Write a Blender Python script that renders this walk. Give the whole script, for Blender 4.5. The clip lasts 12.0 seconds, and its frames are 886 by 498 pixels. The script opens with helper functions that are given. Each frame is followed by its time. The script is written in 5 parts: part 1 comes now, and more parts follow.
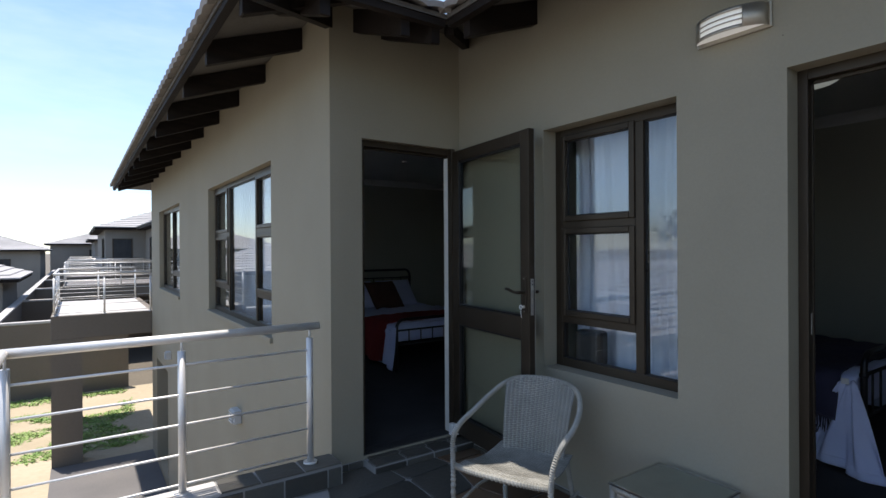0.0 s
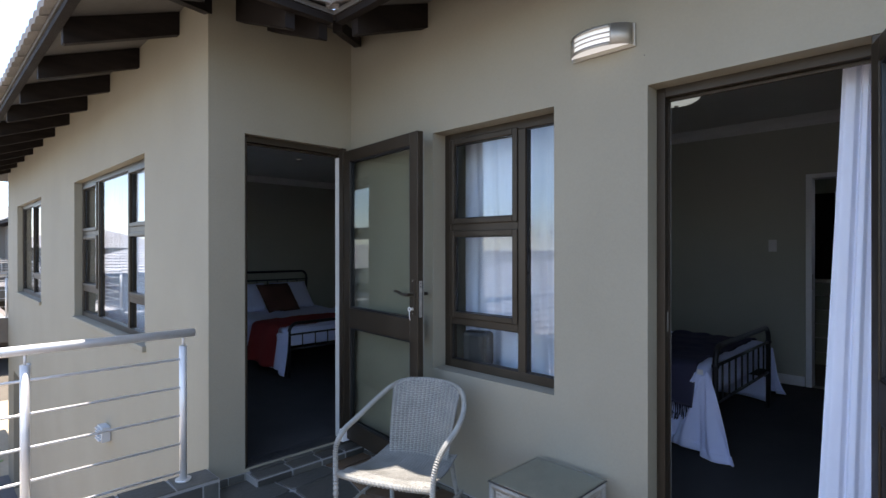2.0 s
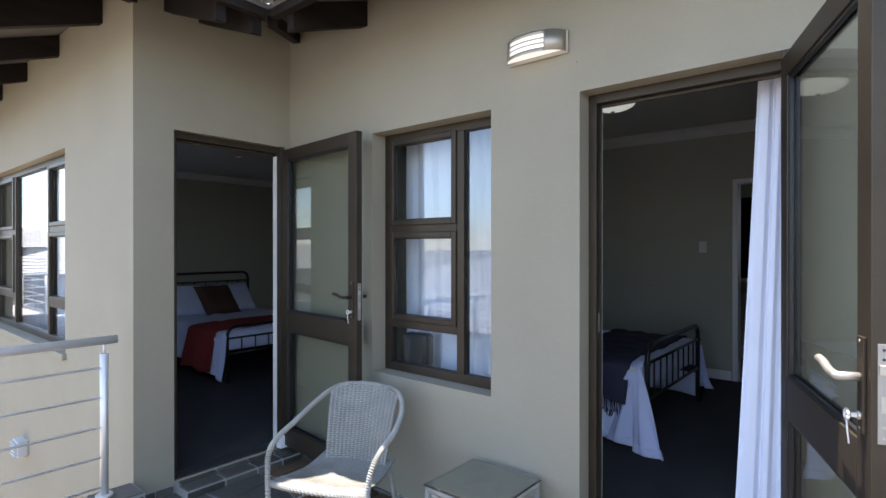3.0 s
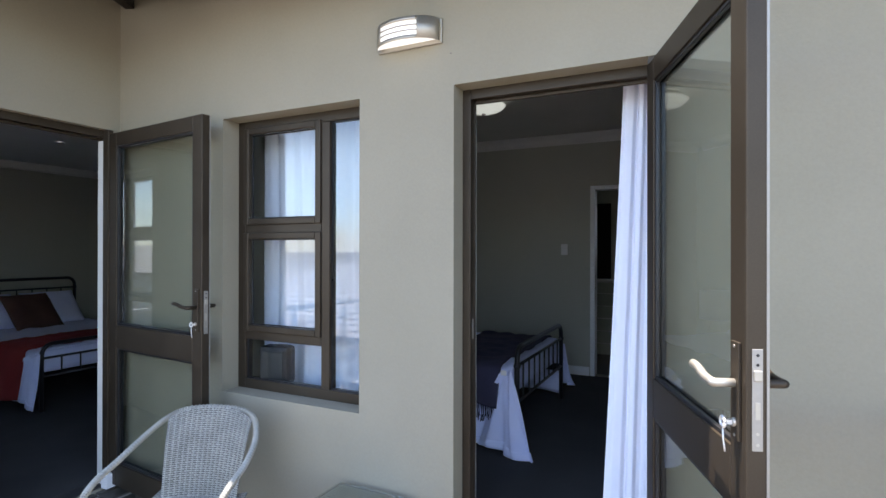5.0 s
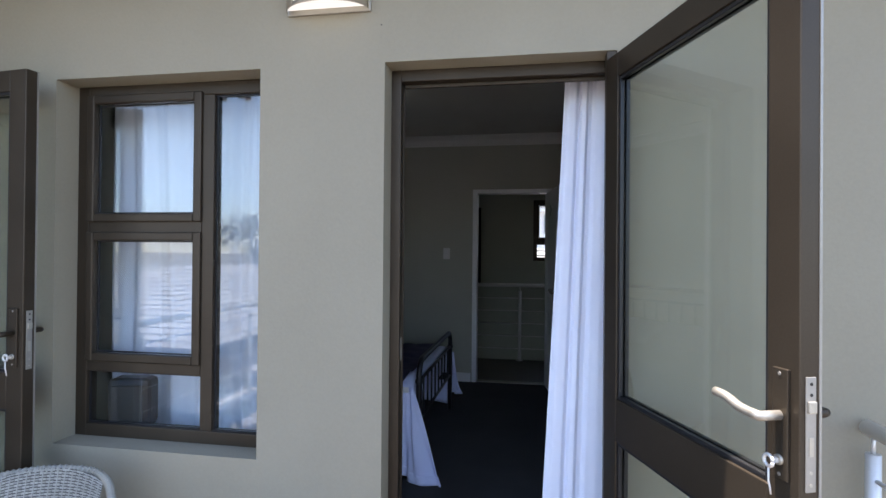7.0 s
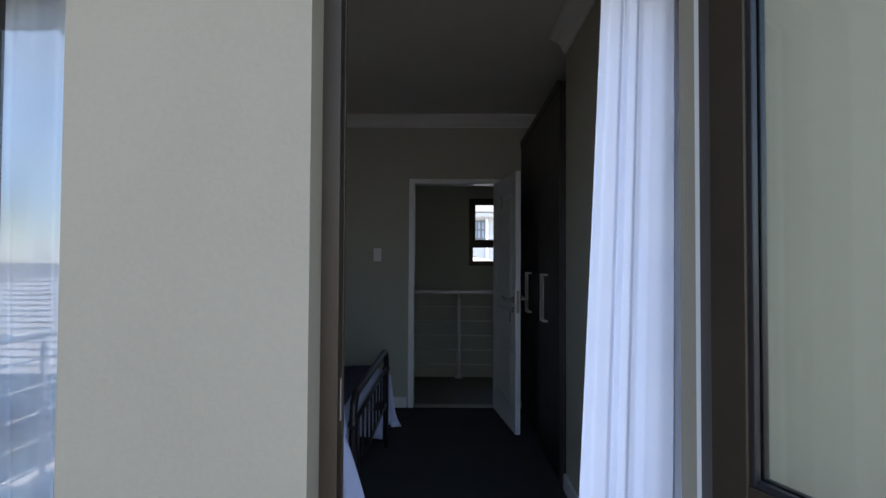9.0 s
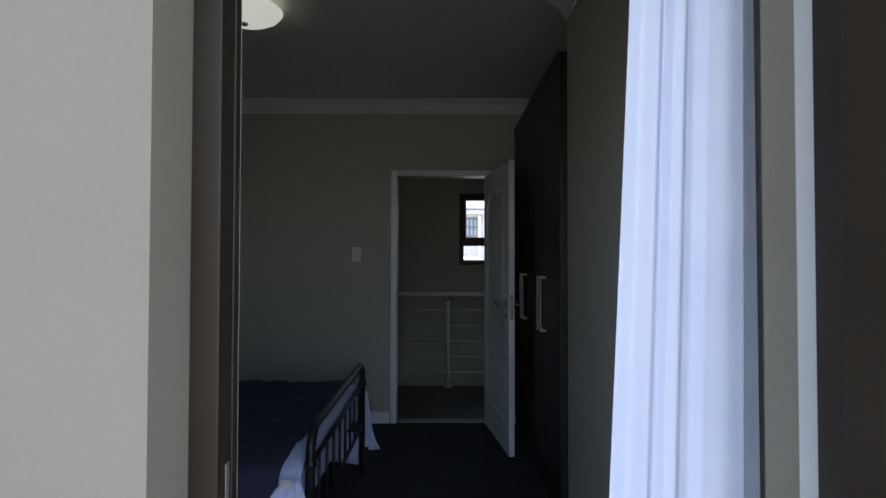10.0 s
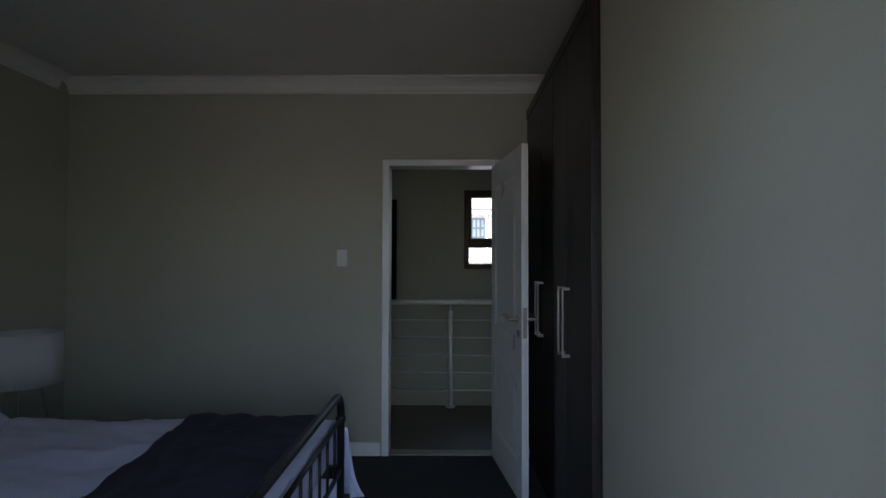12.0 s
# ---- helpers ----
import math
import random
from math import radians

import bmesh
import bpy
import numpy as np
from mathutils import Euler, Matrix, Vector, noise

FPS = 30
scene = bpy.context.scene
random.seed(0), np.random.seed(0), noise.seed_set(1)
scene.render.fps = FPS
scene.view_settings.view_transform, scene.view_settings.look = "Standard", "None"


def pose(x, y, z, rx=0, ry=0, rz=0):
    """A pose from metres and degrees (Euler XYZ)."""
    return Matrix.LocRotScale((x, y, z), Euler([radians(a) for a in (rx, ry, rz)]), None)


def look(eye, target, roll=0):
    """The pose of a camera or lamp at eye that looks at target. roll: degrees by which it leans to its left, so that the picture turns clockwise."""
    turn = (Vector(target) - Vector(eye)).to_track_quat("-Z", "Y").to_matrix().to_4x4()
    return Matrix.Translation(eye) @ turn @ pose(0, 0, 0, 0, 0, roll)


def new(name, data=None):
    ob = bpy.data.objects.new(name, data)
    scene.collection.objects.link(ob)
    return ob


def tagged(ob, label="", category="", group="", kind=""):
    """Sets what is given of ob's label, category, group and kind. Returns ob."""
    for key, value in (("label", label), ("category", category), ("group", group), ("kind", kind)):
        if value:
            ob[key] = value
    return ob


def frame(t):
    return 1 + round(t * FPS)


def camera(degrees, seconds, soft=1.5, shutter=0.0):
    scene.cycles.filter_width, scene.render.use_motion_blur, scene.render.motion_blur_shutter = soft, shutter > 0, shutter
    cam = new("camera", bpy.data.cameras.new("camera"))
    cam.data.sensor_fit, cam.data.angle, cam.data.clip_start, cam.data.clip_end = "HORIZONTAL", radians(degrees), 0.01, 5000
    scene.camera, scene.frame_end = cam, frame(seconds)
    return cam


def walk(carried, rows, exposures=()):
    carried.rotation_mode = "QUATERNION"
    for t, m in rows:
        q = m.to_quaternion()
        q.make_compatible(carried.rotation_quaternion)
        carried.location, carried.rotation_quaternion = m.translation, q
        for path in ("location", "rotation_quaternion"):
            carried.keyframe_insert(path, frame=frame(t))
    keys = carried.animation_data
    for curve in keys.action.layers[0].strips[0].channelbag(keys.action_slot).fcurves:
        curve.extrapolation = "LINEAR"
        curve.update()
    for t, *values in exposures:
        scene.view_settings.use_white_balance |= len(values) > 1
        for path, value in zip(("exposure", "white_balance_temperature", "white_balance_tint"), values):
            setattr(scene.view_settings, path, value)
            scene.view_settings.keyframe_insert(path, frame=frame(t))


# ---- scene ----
cam = camera(80.0, 12.0)
PATH = [
    (0, (0.324, -0.052, 1.346), (1.464, 1.591, 1.343), -0.35),
    (0.5, (0.356, -0.057, 1.339), (1.574, 1.53, 1.342), -0.35),
    (1, (0.386, -0.067, 1.346), (1.668, 1.468, 1.346), -0.3),
    (1.5, (0.406, -0.079, 1.348), (1.75, 1.402, 1.347), -0.1),
    (2, (0.428, -0.101, 1.355), (1.84, 1.316, 1.353), -0.05),
    (2.5, (0.451, -0.117, 1.358), (1.926, 1.233, 1.356), 0.0),
    (3, (0.494, -0.142, 1.37), (2.03, 1.139, 1.366), 0.0),
    (3.2, (0.488, -0.161, 1.383), (2.057, 1.079, 1.379), 0.1),
    (5, (0.688, -0.025, 1.372), (2.486, 0.849, 1.376), 0.1),
    (5.5, (0.722, 0.045, 1.382), (2.571, 0.808, 1.392), 0.2),
    (6, (0.765, 0.167, 1.39), (2.663, 0.798, 1.401), 0.35),
    (6.5, (0.807, 0.307, 1.4), (2.752, 0.773, 1.411), 0.4),
    (7, (0.904, 0.412, 1.393), (2.876, 0.746, 1.406), 0.5),
    (7.2, (0.965, 0.453, 1.396), (2.943, 0.746, 1.404), 0.5),
    (9, (1.778, 0.69, 1.313), (3.777, 0.71, 1.364), 0.3),
    (9.5, (2.002, 0.658, 1.335), (4.001, 0.657, 1.382), 0.2),
    (10, (2.233, 0.632, 1.333), (4.232, 0.627, 1.376), 0.1),
    (10.5, (2.444, 0.617, 1.341), (4.443, 0.612, 1.386), 0.1),
    (11, (2.623, 0.595, 1.348), (4.622, 0.591, 1.391), 0.1),
    (11.5, (2.762, 0.574, 1.354), (4.761, 0.58, 1.4), 0.2),
    (12, (2.867, 0.58, 1.356), (4.866, 0.603, 1.404), 0.1),
]
EXPOSURES = [(0.0, 0.7, 6500, 14), (0.5, 0.9, 6450, 15), (1.0, 1.09, 6300, 16), (2.0, 1.64, 6500, 18), (2.5, 1.89, 6640, 17), (3.2, 2.1, 6690, 17), (5.0, 2.33, 6690, 17), (7.0, 2.1, 6590, 18),
             (9.0, 2.05, 6600, 16), (10.0, 2.17, 6750, 16), (10.5, 2.36, 7000, 15), (11.0, 2.43, 6900, 16), (11.5, 2.51, 6300, 21), (12.0, 2.92, 6750, 16)]
walk(cam, [(t, look(eye, target, roll)) for t, eye, target, roll in PATH], EXPOSURES)

# ---- world and sun ----
SUN_DIR = Vector((-0.06, 0.15, 1.0)).normalized()
world = bpy.data.worlds.new("sky")
scene.world = world
world.use_nodes = True
wn = world.node_tree.nodes
sky = wn.new("ShaderNodeTexSky")
sky.sky_type = "NISHITA"
sky.sun_disc = False
sky.sun_elevation = math.asin(SUN_DIR.z)
sky.sun_rotation = math.atan2(SUN_DIR.x, SUN_DIR.y)
sky.air_density, sky.dust_density, sky.ozone_density = 1.0, 0.3, 3.0
wn["Background"].inputs["Strength"].default_value = 0.15
cool = wn.new("ShaderNodeMix")
cool.data_type, cool.blend_type = "RGBA", "MULTIPLY"
cool.inputs["Factor"].default_value = 1.0
cool.inputs["B"].default_value = (0.93, 1.0, 1.05, 1)
pale = wn.new("ShaderNodeHueSaturation")
pale.inputs["Saturation"].default_value = 0.93
world.node_tree.links.new(sky.outputs[0], pale.inputs["Color"])
cloud, cloud_map, cloud_at, cloud_mix = wn.new("ShaderNodeTexNoise"), wn.new("ShaderNodeMapRange"), wn.new("ShaderNodeTexCoord"), wn.new("ShaderNodeMix")
stretch = wn.new("ShaderNodeMapping")
stretch.inputs["Scale"].default_value = (1.0, 1.0, 4.0)
cloud.inputs["Scale"].default_value, cloud.inputs["Detail"].default_value, cloud.inputs["Roughness"].default_value = 2.2, 6, 0.6
cloud_map.inputs["From Min"].default_value, cloud_map.inputs["From Max"].default_value, cloud_map.inputs["To Max"].default_value = 0.42, 0.78, 0.5
cloud_mix.data_type = "RGBA"
cloud_mix.inputs["B"].default_value = (4.3, 5.0, 5.7, 1)
for a, b in ((cloud_at.outputs["Generated"], stretch.inputs[0]), (stretch.outputs[0], cloud.inputs["Vector"]), (cloud.outputs["Fac"], cloud_map.inputs["Value"]), (cloud_map.outputs[0], cloud_mix.inputs["Factor"]),
             (pale.outputs[0], cool.inputs["A"]), (cool.outputs["Result"], cloud_mix.inputs["A"]), (cloud_mix.outputs["Result"], wn["Background"].inputs["Color"])):
    world.node_tree.links.new(a, b)
sun = new("sun", bpy.data.lights.new("sun", "SUN"))
sun.data.energy, sun.data.angle, sun.data.color = 4.7, radians(0.55), (1.0, 0.95, 0.87)
sun.matrix_world = look(SUN_DIR * 40, (0, 0, 0))


# ---- materials ----
def node_mat(name):
    m = bpy.data.materials.new(name)
    m.use_nodes = True
    return m, m.node_tree.nodes, m.node_tree.links, m.node_tree.nodes["Principled BSDF"]


def surf(name, a, b, rough=0.6, metal=0.0, fine=60.0, coarse=2.5, bump=0.15, dist=0.004, vary=0.0, island=False, stretch=(1, 1, 1), sheen=0.0):
    """Two colours mixed at two scales, with a fine relief; vary: spread of brightness between pieces."""
    m, n, l, p = node_mat(name)
    tc = n.new("ShaderNodeTexCoord")
    mp = n.new("ShaderNodeMapping")
    mp.inputs["Scale"].default_value = stretch
    l.new(tc.outputs["Object"], mp.inputs[0])
    n1, n2 = n.new("ShaderNodeTexNoise"), n.new("ShaderNodeTexNoise")
    n1.inputs["Scale"].default_value, n2.inputs["Scale"].default_value = coarse, fine
    n1.inputs["Detail"].default_value, n2.inputs["Detail"].default_value = 5, 3
    l.new(mp.outputs[0], n1.inputs["Vector"]), l.new(mp.outputs[0], n2.inputs["Vector"])
    add = n.new("ShaderNodeMath")
    add.operation = "MULTIPLY_ADD"
    add.inputs[1].default_value = 0.35
    l.new(n2.outputs["Fac"], add.inputs[0]), l.new(n1.outputs["Fac"], add.inputs[2])
    ramp = n.new("ShaderNodeMapRange")
    ramp.inputs["From Min"].default_value, ramp.inputs["From Max"].default_value = 0.42, 0.92
    l.new(add.outputs[0], ramp.inputs["Value"])
    mix = n.new("ShaderNodeMix")
    mix.data_type = "RGBA"
    mix.inputs["A"].default_value, mix.inputs["B"].default_value = (*a, 1), (*b, 1)
    l.new(ramp.outputs[0], mix.inputs["Factor"])
    out = mix.outputs["Result"]
    if vary:
        if island:
            src = n.new("ShaderNodeNewGeometry").outputs["Random Per Island"]
        else:
            src = n.new("ShaderNodeObjectInfo").outputs["Random"]
        mr = n.new("ShaderNodeMapRange")
        mr.inputs["To Min"].default_value, mr.inputs["To Max"].default_value = 1 - vary, 1 + vary
        l.new(src, mr.inputs["Value"])
        hsv = n.new("ShaderNodeHueSaturation")
        l.new(mr.outputs[0], hsv.inputs["Value"]), l.new(out, hsv.inputs["Color"])
        out = hsv.outputs[0]
    l.new(out, p.inputs["Base Color"])
    rr = n.new("ShaderNodeMapRange")
    rr.inputs["To Min"].default_value, rr.inputs["To Max"].default_value = max(rough - 0.08, 0.02), min(rough + 0.08, 1)
    l.new(n1.outputs["Fac"], rr.inputs["Value"]), l.new(rr.outputs[0], p.inputs["Roughness"])
    p.inputs["Metallic"].default_value = metal
    p.inputs["Sheen Weight"].default_value = sheen
    if bump:
        bp = n.new("ShaderNodeBump")
        bp.inputs["Strength"].default_value, bp.inputs["Distance"].default_value = bump, dist
        l.new(n2.outputs["Fac"], bp.inputs["Height"]), l.new(bp.outputs[0], p.inputs["Normal"])
    return m


def glass_mat(name, tint, face_on, gloss=1.0):
    """Clear glass: see-through, with a mirror gloss that grows towards grazing angles."""
    m = bpy.data.materials.new(name)
    m.use_nodes = True
    n, l = m.node_tree.nodes, m.node_tree.links
    n.remove(n["Principled BSDF"])
    tr, gl, lw, mx = n.new("ShaderNodeBsdfTransparent"), n.new("ShaderNodeBsdfGlossy"), n.new("ShaderNodeLayerWeight"), n.new("ShaderNodeMixShader")
    tr.inputs["Color"].default_value = (*tint, 1)
    gl.inputs["Roughness"].default_value = 0.005
    lw.inputs["Blend"].default_value = 0.5
    pw, mr = n.new("ShaderNodeMath"), n.new("ShaderNodeMapRange")
    pw.operation, pw.inputs[1].default_value = "POWER", 4.5
    mr.inputs["To Min"].default_value, mr.inputs["To Max"].default_value = face_on, gloss
    l.new(lw.outputs["Facing"], pw.inputs[0]), l.new(pw.outputs[0], mr.inputs["Value"])
    l.new(mr.outputs[0], mx.inputs[0]), l.new(tr.outputs[0], mx.inputs[1]), l.new(gl.outputs[0], mx.inputs[2])
    l.new(mx.outputs[0], n["Material Output"].inputs["Surface"])
    return m


def cloth_mat(name, a, b, rough=0.85, through_light=0.0, fine=300.0):
    m = surf(name, a, b, rough, fine=fine, coarse=4.0, bump=0.25, dist=0.002, sheen=0.0)
    if through_light:
        n, l = m.node_tree.nodes, m.node_tree.links
        tl, mx = n.new("ShaderNodeBsdfTranslucent"), n.new("ShaderNodeMixShader")
        tl.inputs["Color"].default_value = (*b, 1)
        mx.inputs[0].default_value = through_light
        l.new(n["Principled BSDF"].outputs[0], mx.inputs[1]), l.new(tl.outputs[0], mx.inputs[2])
        l.new(mx.outputs[0], n["Material Output"].inputs["Surface"])
    return m


def glow_mat(name, colour, strength, base=(0.85, 0.87, 0.82)):
    m, n, l, p = node_mat(name)
    p.inputs["Base Color"].default_value = (*base, 1)
    p.inputs["Roughness"].default_value = 0.25
    p.inputs["Emission Color"].default_value = (*colour, 1)
    p.inputs["Emission Strength"].default_value = strength
    return m


PLASTER = surf("taupe_exterior_paint", (0.226, 0.200, 0.143), (0.266, 0.239, 0.175), 0.8, fine=90, coarse=1.3, bump=0.18, dist=0.003)
PALE_RENDER = surf("pale_render", (0.68, 0.66, 0.63), (0.75, 0.73, 0.70), 0.85, fine=20, coarse=0.6, bump=0.1)
PLASTER_FAR = surf("taupe_render", (0.20, 0.185, 0.16), (0.26, 0.24, 0.205), 0.85, fine=20, coarse=0.6, bump=0.1)
BROWN_RENDER = surf("brown_render", (0.125, 0.105, 0.082), (0.165, 0.14, 0.11), 0.85, fine=20, coarse=0.6, bump=0.1)
INNER = surf("grey_interior_paint", (0.395, 0.395, 0.315), (0.435, 0.435, 0.355), 0.7, fine=120, coarse=1.0, bump=0.08, dist=0.002)
WHITE_REVEAL = surf("pale_reveal_paint", (0.62, 0.62, 0.57), (0.68, 0.68, 0.64), 0.6, fine=90, bump=0.08)
CEIL = surf("ceiling_paint", (0.60, 0.60, 0.55), (0.66, 0.66, 0.61), 0.85, fine=140, bump=0.05)
CORNICE = surf("cornice_paint", (0.7, 0.7, 0.66), (0.76, 0.76, 0.72), 0.6, fine=60, bump=0.03)
WHITE_PAINT = surf("white_gloss_paint", (0.80, 0.81, 0.80), (0.86, 0.87, 0.86), 0.3, fine=80, bump=0.03)
CARPET = surf("charcoal_carpet", (0.024, 0.024, 0.024), (0.046, 0.045, 0.044), 0.95, fine=420, coarse=3, bump=0.7, dist=0.006)
BRONZE = surf("bronze_aluminium", (0.042, 0.032, 0.022), (0.060, 0.047, 0.033), 0.42, metal=0.5, fine=200, coarse=3, bump=0.03)
STEEL = surf("brushed_steel", (0.64, 0.62, 0.58), (0.72, 0.70, 0.66), 0.5, metal=0.55, fine=40, coarse=6, bump=0.0)
SATIN = surf("satin_nickel", (0.36, 0.335, 0.28), (0.43, 0.40, 0.34), 0.5, metal=0.8, fine=90, bump=0.0)
LOCK = surf("dull_steel", (0.25, 0.235, 0.205), (0.33, 0.31, 0.275), 0.5, metal=0.6, fine=90, bump=0.0)
BLACK_IRON = surf("black_iron", (0.012, 0.012, 0.014), (0.022, 0.022, 0.024), 0.4, metal=0.2, fine=150, bump=0.1)
TIMBER = surf("dark_stained_timber", (0.008, 0.006, 0.005), (0.02, 0.015, 0.012), 0.7, fine=60, coarse=4, bump=0.3, stretch=(1, 6, 6))
UNDERLAY = surf("roof_underlay", (0.07, 0.064, 0.058), (0.12, 0.112, 0.10), 0.9, fine=30, coarse=2, bump=0.1)
TILE = surf("concrete_roof_tile", (0.17, 0.16, 0.15), (0.27, 0.255, 0.24), 0.85, fine=40, coarse=2, bump=0.3, vary=0.12)
TILE_FAR = surf("pale_roof_tile", (0.30, 0.29, 0.275), (0.41, 0.395, 0.38), 0.8, fine=12, coarse=0.5, bump=0.2, vary=0.08, island=True)
WOOD = surf("dark_wardrobe_veneer", (0.012, 0.010, 0.009), (0.034, 0.026, 0.022), 0.38, fine=90, coarse=6, bump=0.12, stretch=(9, 9, 0.7))
GLASS = glass_mat("window_glass", (0.95, 0.97, 0.965), 0.064)
LEAF_GLASS = glass_mat("door_glass", (0.885, 0.912, 0.895), 0.045)
FAR_GLASS = surf("far_window_glass", (0.03, 0.035, 0.04), (0.05, 0.055, 0.06), 0.08, fine=3, bump=0)
# bright sky reflection in the neighbour's window, painted as a pale base colour
PALE_GLASS = surf("sky_toned_window_glass", (0.42, 0.48, 0.52), (0.62, 0.68, 0.72), 0.12, fine=6, bump=0)
GREY_FRAME = surf("grey_window_frame", (0.16, 0.165, 0.17), (0.22, 0.225, 0.23), 0.5, fine=30, bump=0)
CURTAIN = cloth_mat("white_curtain", (0.81, 0.845, 0.945), (0.88, 0.91, 0.98), through_light=0.3)
LINEN = cloth_mat("white_linen", (0.62, 0.68, 0.93), (0.73, 0.78, 0.97))
NAVY = cloth_mat("navy_throw", (0.027, 0.026, 0.048), (0.047, 0.045, 0.084), fine=200)
RED = cloth_mat("red_throw", (0.20, 0.018, 0.016), (0.29, 0.03, 0.025), fine=200)
RUST = cloth_mat("rust_cushion", (0.07, 0.03, 0.022), (0.13, 0.06, 0.04), fine=120)
SHADE = cloth_mat("white_lampshade", (0.7, 0.7, 0.72), (0.78, 0.78, 0.8), through_light=0.3)
WICKER = surf("pale_grey_wicker", (0.20, 0.197, 0.17), (0.31, 0.303, 0.265), 0.5, fine=160, coarse=12, bump=0.2, vary=0.07, island=True)
# near-black colour standing for the shade in the gaps of the weave
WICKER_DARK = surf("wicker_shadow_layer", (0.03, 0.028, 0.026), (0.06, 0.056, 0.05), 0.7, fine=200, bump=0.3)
SLATE = surf("slate", (0.048, 0.050, 0.043), (0.085, 0.076, 0.060), 0.55, fine=35, coarse=3.2, bump=0.55, dist=0.006, vary=0.4)
SLATE_RUST = surf("rusty_slate", (0.065, 0.055, 0.040), (0.15, 0.085, 0.042), 0.55, fine=30, coarse=2.6, bump=0.5, dist=0.006, vary=0.3)
GROUT = surf("cement_grout", (0.24, 0.235, 0.215), (0.33, 0.32, 0.30), 0.9, fine=120, bump=0.4)
CEMENT = surf("cement_coping", (0.36, 0.345, 0.32), (0.47, 0.45, 0.425), 0.85, fine=80, bump=0.25)
PLASTIC_W = surf("white_plastic", (0.72, 0.72, 0.7), (0.76, 0.76, 0.74), 0.35, fine=60, bump=0)
PLASTIC_G = surf("weathered_plastic", (0.42, 0.42, 0.40), (0.52, 0.52, 0.50), 0.5, fine=60, bump=0)
PLASTIC_B = surf("black_plastic", (0.012, 0.012, 0.013), (0.02, 0.02, 0.021), 0.3, fine=200, bump=0.05)
LAMP_ON = glow_mat("lit_opal_glass", (1.0, 0.97, 0.92), 0.16)
LAMP_DOME = glow_mat("dim_opal_glass", (0.92, 1.0, 0.90), 0.11)
EARTH = surf("estate_ground", (0.09, 0.078, 0.057), (0.15, 0.128, 0.095), 0.95, fine=9, coarse=0.35, bump=0.4, dist=0.03)
SAND = surf("dry_ground", (0.31, 0.255, 0.165), (0.44, 0.37, 0.26), 0.95, fine=9, coarse=0.35, bump=0.6, dist=0.03)
GRASS = surf("grass_blades", (0.15, 0.26, 0.06), (0.28, 0.36, 0.12), 0.8, fine=30, coarse=2, bump=0, vary=0.3, island=True)
PAVING = surf("dark_paving", (0.10, 0.095, 0.09), (0.15, 0.14, 0.13), 0.85, fine=30, coarse=1, bump=0.3)
BARK = surf("bark", (0.06, 0.05, 0.04), (0.11, 0.09, 0.07), 0.9, fine=30, bump=0.5)
LEAVES = surf("leaves", (0.03, 0.055, 0.02), (0.07, 0.1, 0.035), 0.7, fine=30, bump=0, vary=0.3, island=True)

for m, level in ((BRONZE, 0.22), (TIMBER, 0.15), (PLASTIC_B, 0.3)):
    m.node_tree.nodes["Principled BSDF"].inputs["Specular IOR Level"].default_value = level


# ---- mesh helpers ----
def box(bm, x0, y0, z0, x1, y1, z1, bevel=0.0):
    m = Matrix.Translation(((x0 + x1) / 2, (y0 + y1) / 2, (z0 + z1) / 2)) @ Matrix.Diagonal((abs(x1 - x0), abs(y1 - y0), abs(z1 - z0), 1))
    made = bmesh.ops.create_cube(bm, size=1, matrix=m)["verts"]
    if bevel:
        edges = list({e for v in made for e in v.link_edges})
        bmesh.ops.bevel(bm, geom=edges, offset=bevel, segments=2, profile=0.5, affect="EDGES")
    return bm


def boxes(*rows, bevel=0.0):
    bm = bmesh.new()
    for r in rows:
        box(bm, *r, bevel=bevel)
    return bm


def tube(bm, pts, r, seg=8, cap=True, r_end=None):
    pts = [Vector(p) for p in pts]
    rings, side = [], None
    for i, p in enumerate(pts):
        d = (pts[min(i + 1, len(pts) - 1)] - pts[max(i - 1, 0)]).normalized()
        if side is None:
            side = d.cross(Vector((0, 0, 1)) if abs(d.z) < 0.9 else Vector((1, 0, 0))).normalized()
        else:
            side = (side - d * side.dot(d)).normalized()
        up = d.cross(side)
        rad = r if r_end is None else r + (r_end - r) * i / (len(pts) - 1)
        rings.append([bm.verts.new(p + (side * math.cos(a) + up * math.sin(a)) * rad) for a in (2 * math.pi * k / seg for k in range(seg))])
    for a, b in zip(rings, rings[1:]):
        for k in range(seg):
            bm.faces.new((a[k], a[(k + 1) % seg], b[(k + 1) % seg], b[k])).smooth = seg > 5
    if cap:
        bm.faces.new(rings[0][::-1]), bm.faces.new(rings[-1])
    return bm


def tubes(rows, r, seg=8):
    bm = bmesh.new()
    for pts in rows:
        tube(bm, pts, r, seg)
    return bm


def prism(bm, pts, dz):
    """A flat polygon pts, given thickness by the vector dz."""
    low = [bm.verts.new(Vector(p)) for p in pts]
    top = [bm.verts.new(Vector(p) + Vector(dz)) for p in pts]
    bm.faces.new(low[::-1]), bm.faces.new(top)
    for i in range(len(pts)):
        j = (i + 1) % len(pts)
        bm.faces.new((low[i], low[j], top[j], top[i]))
    return bm


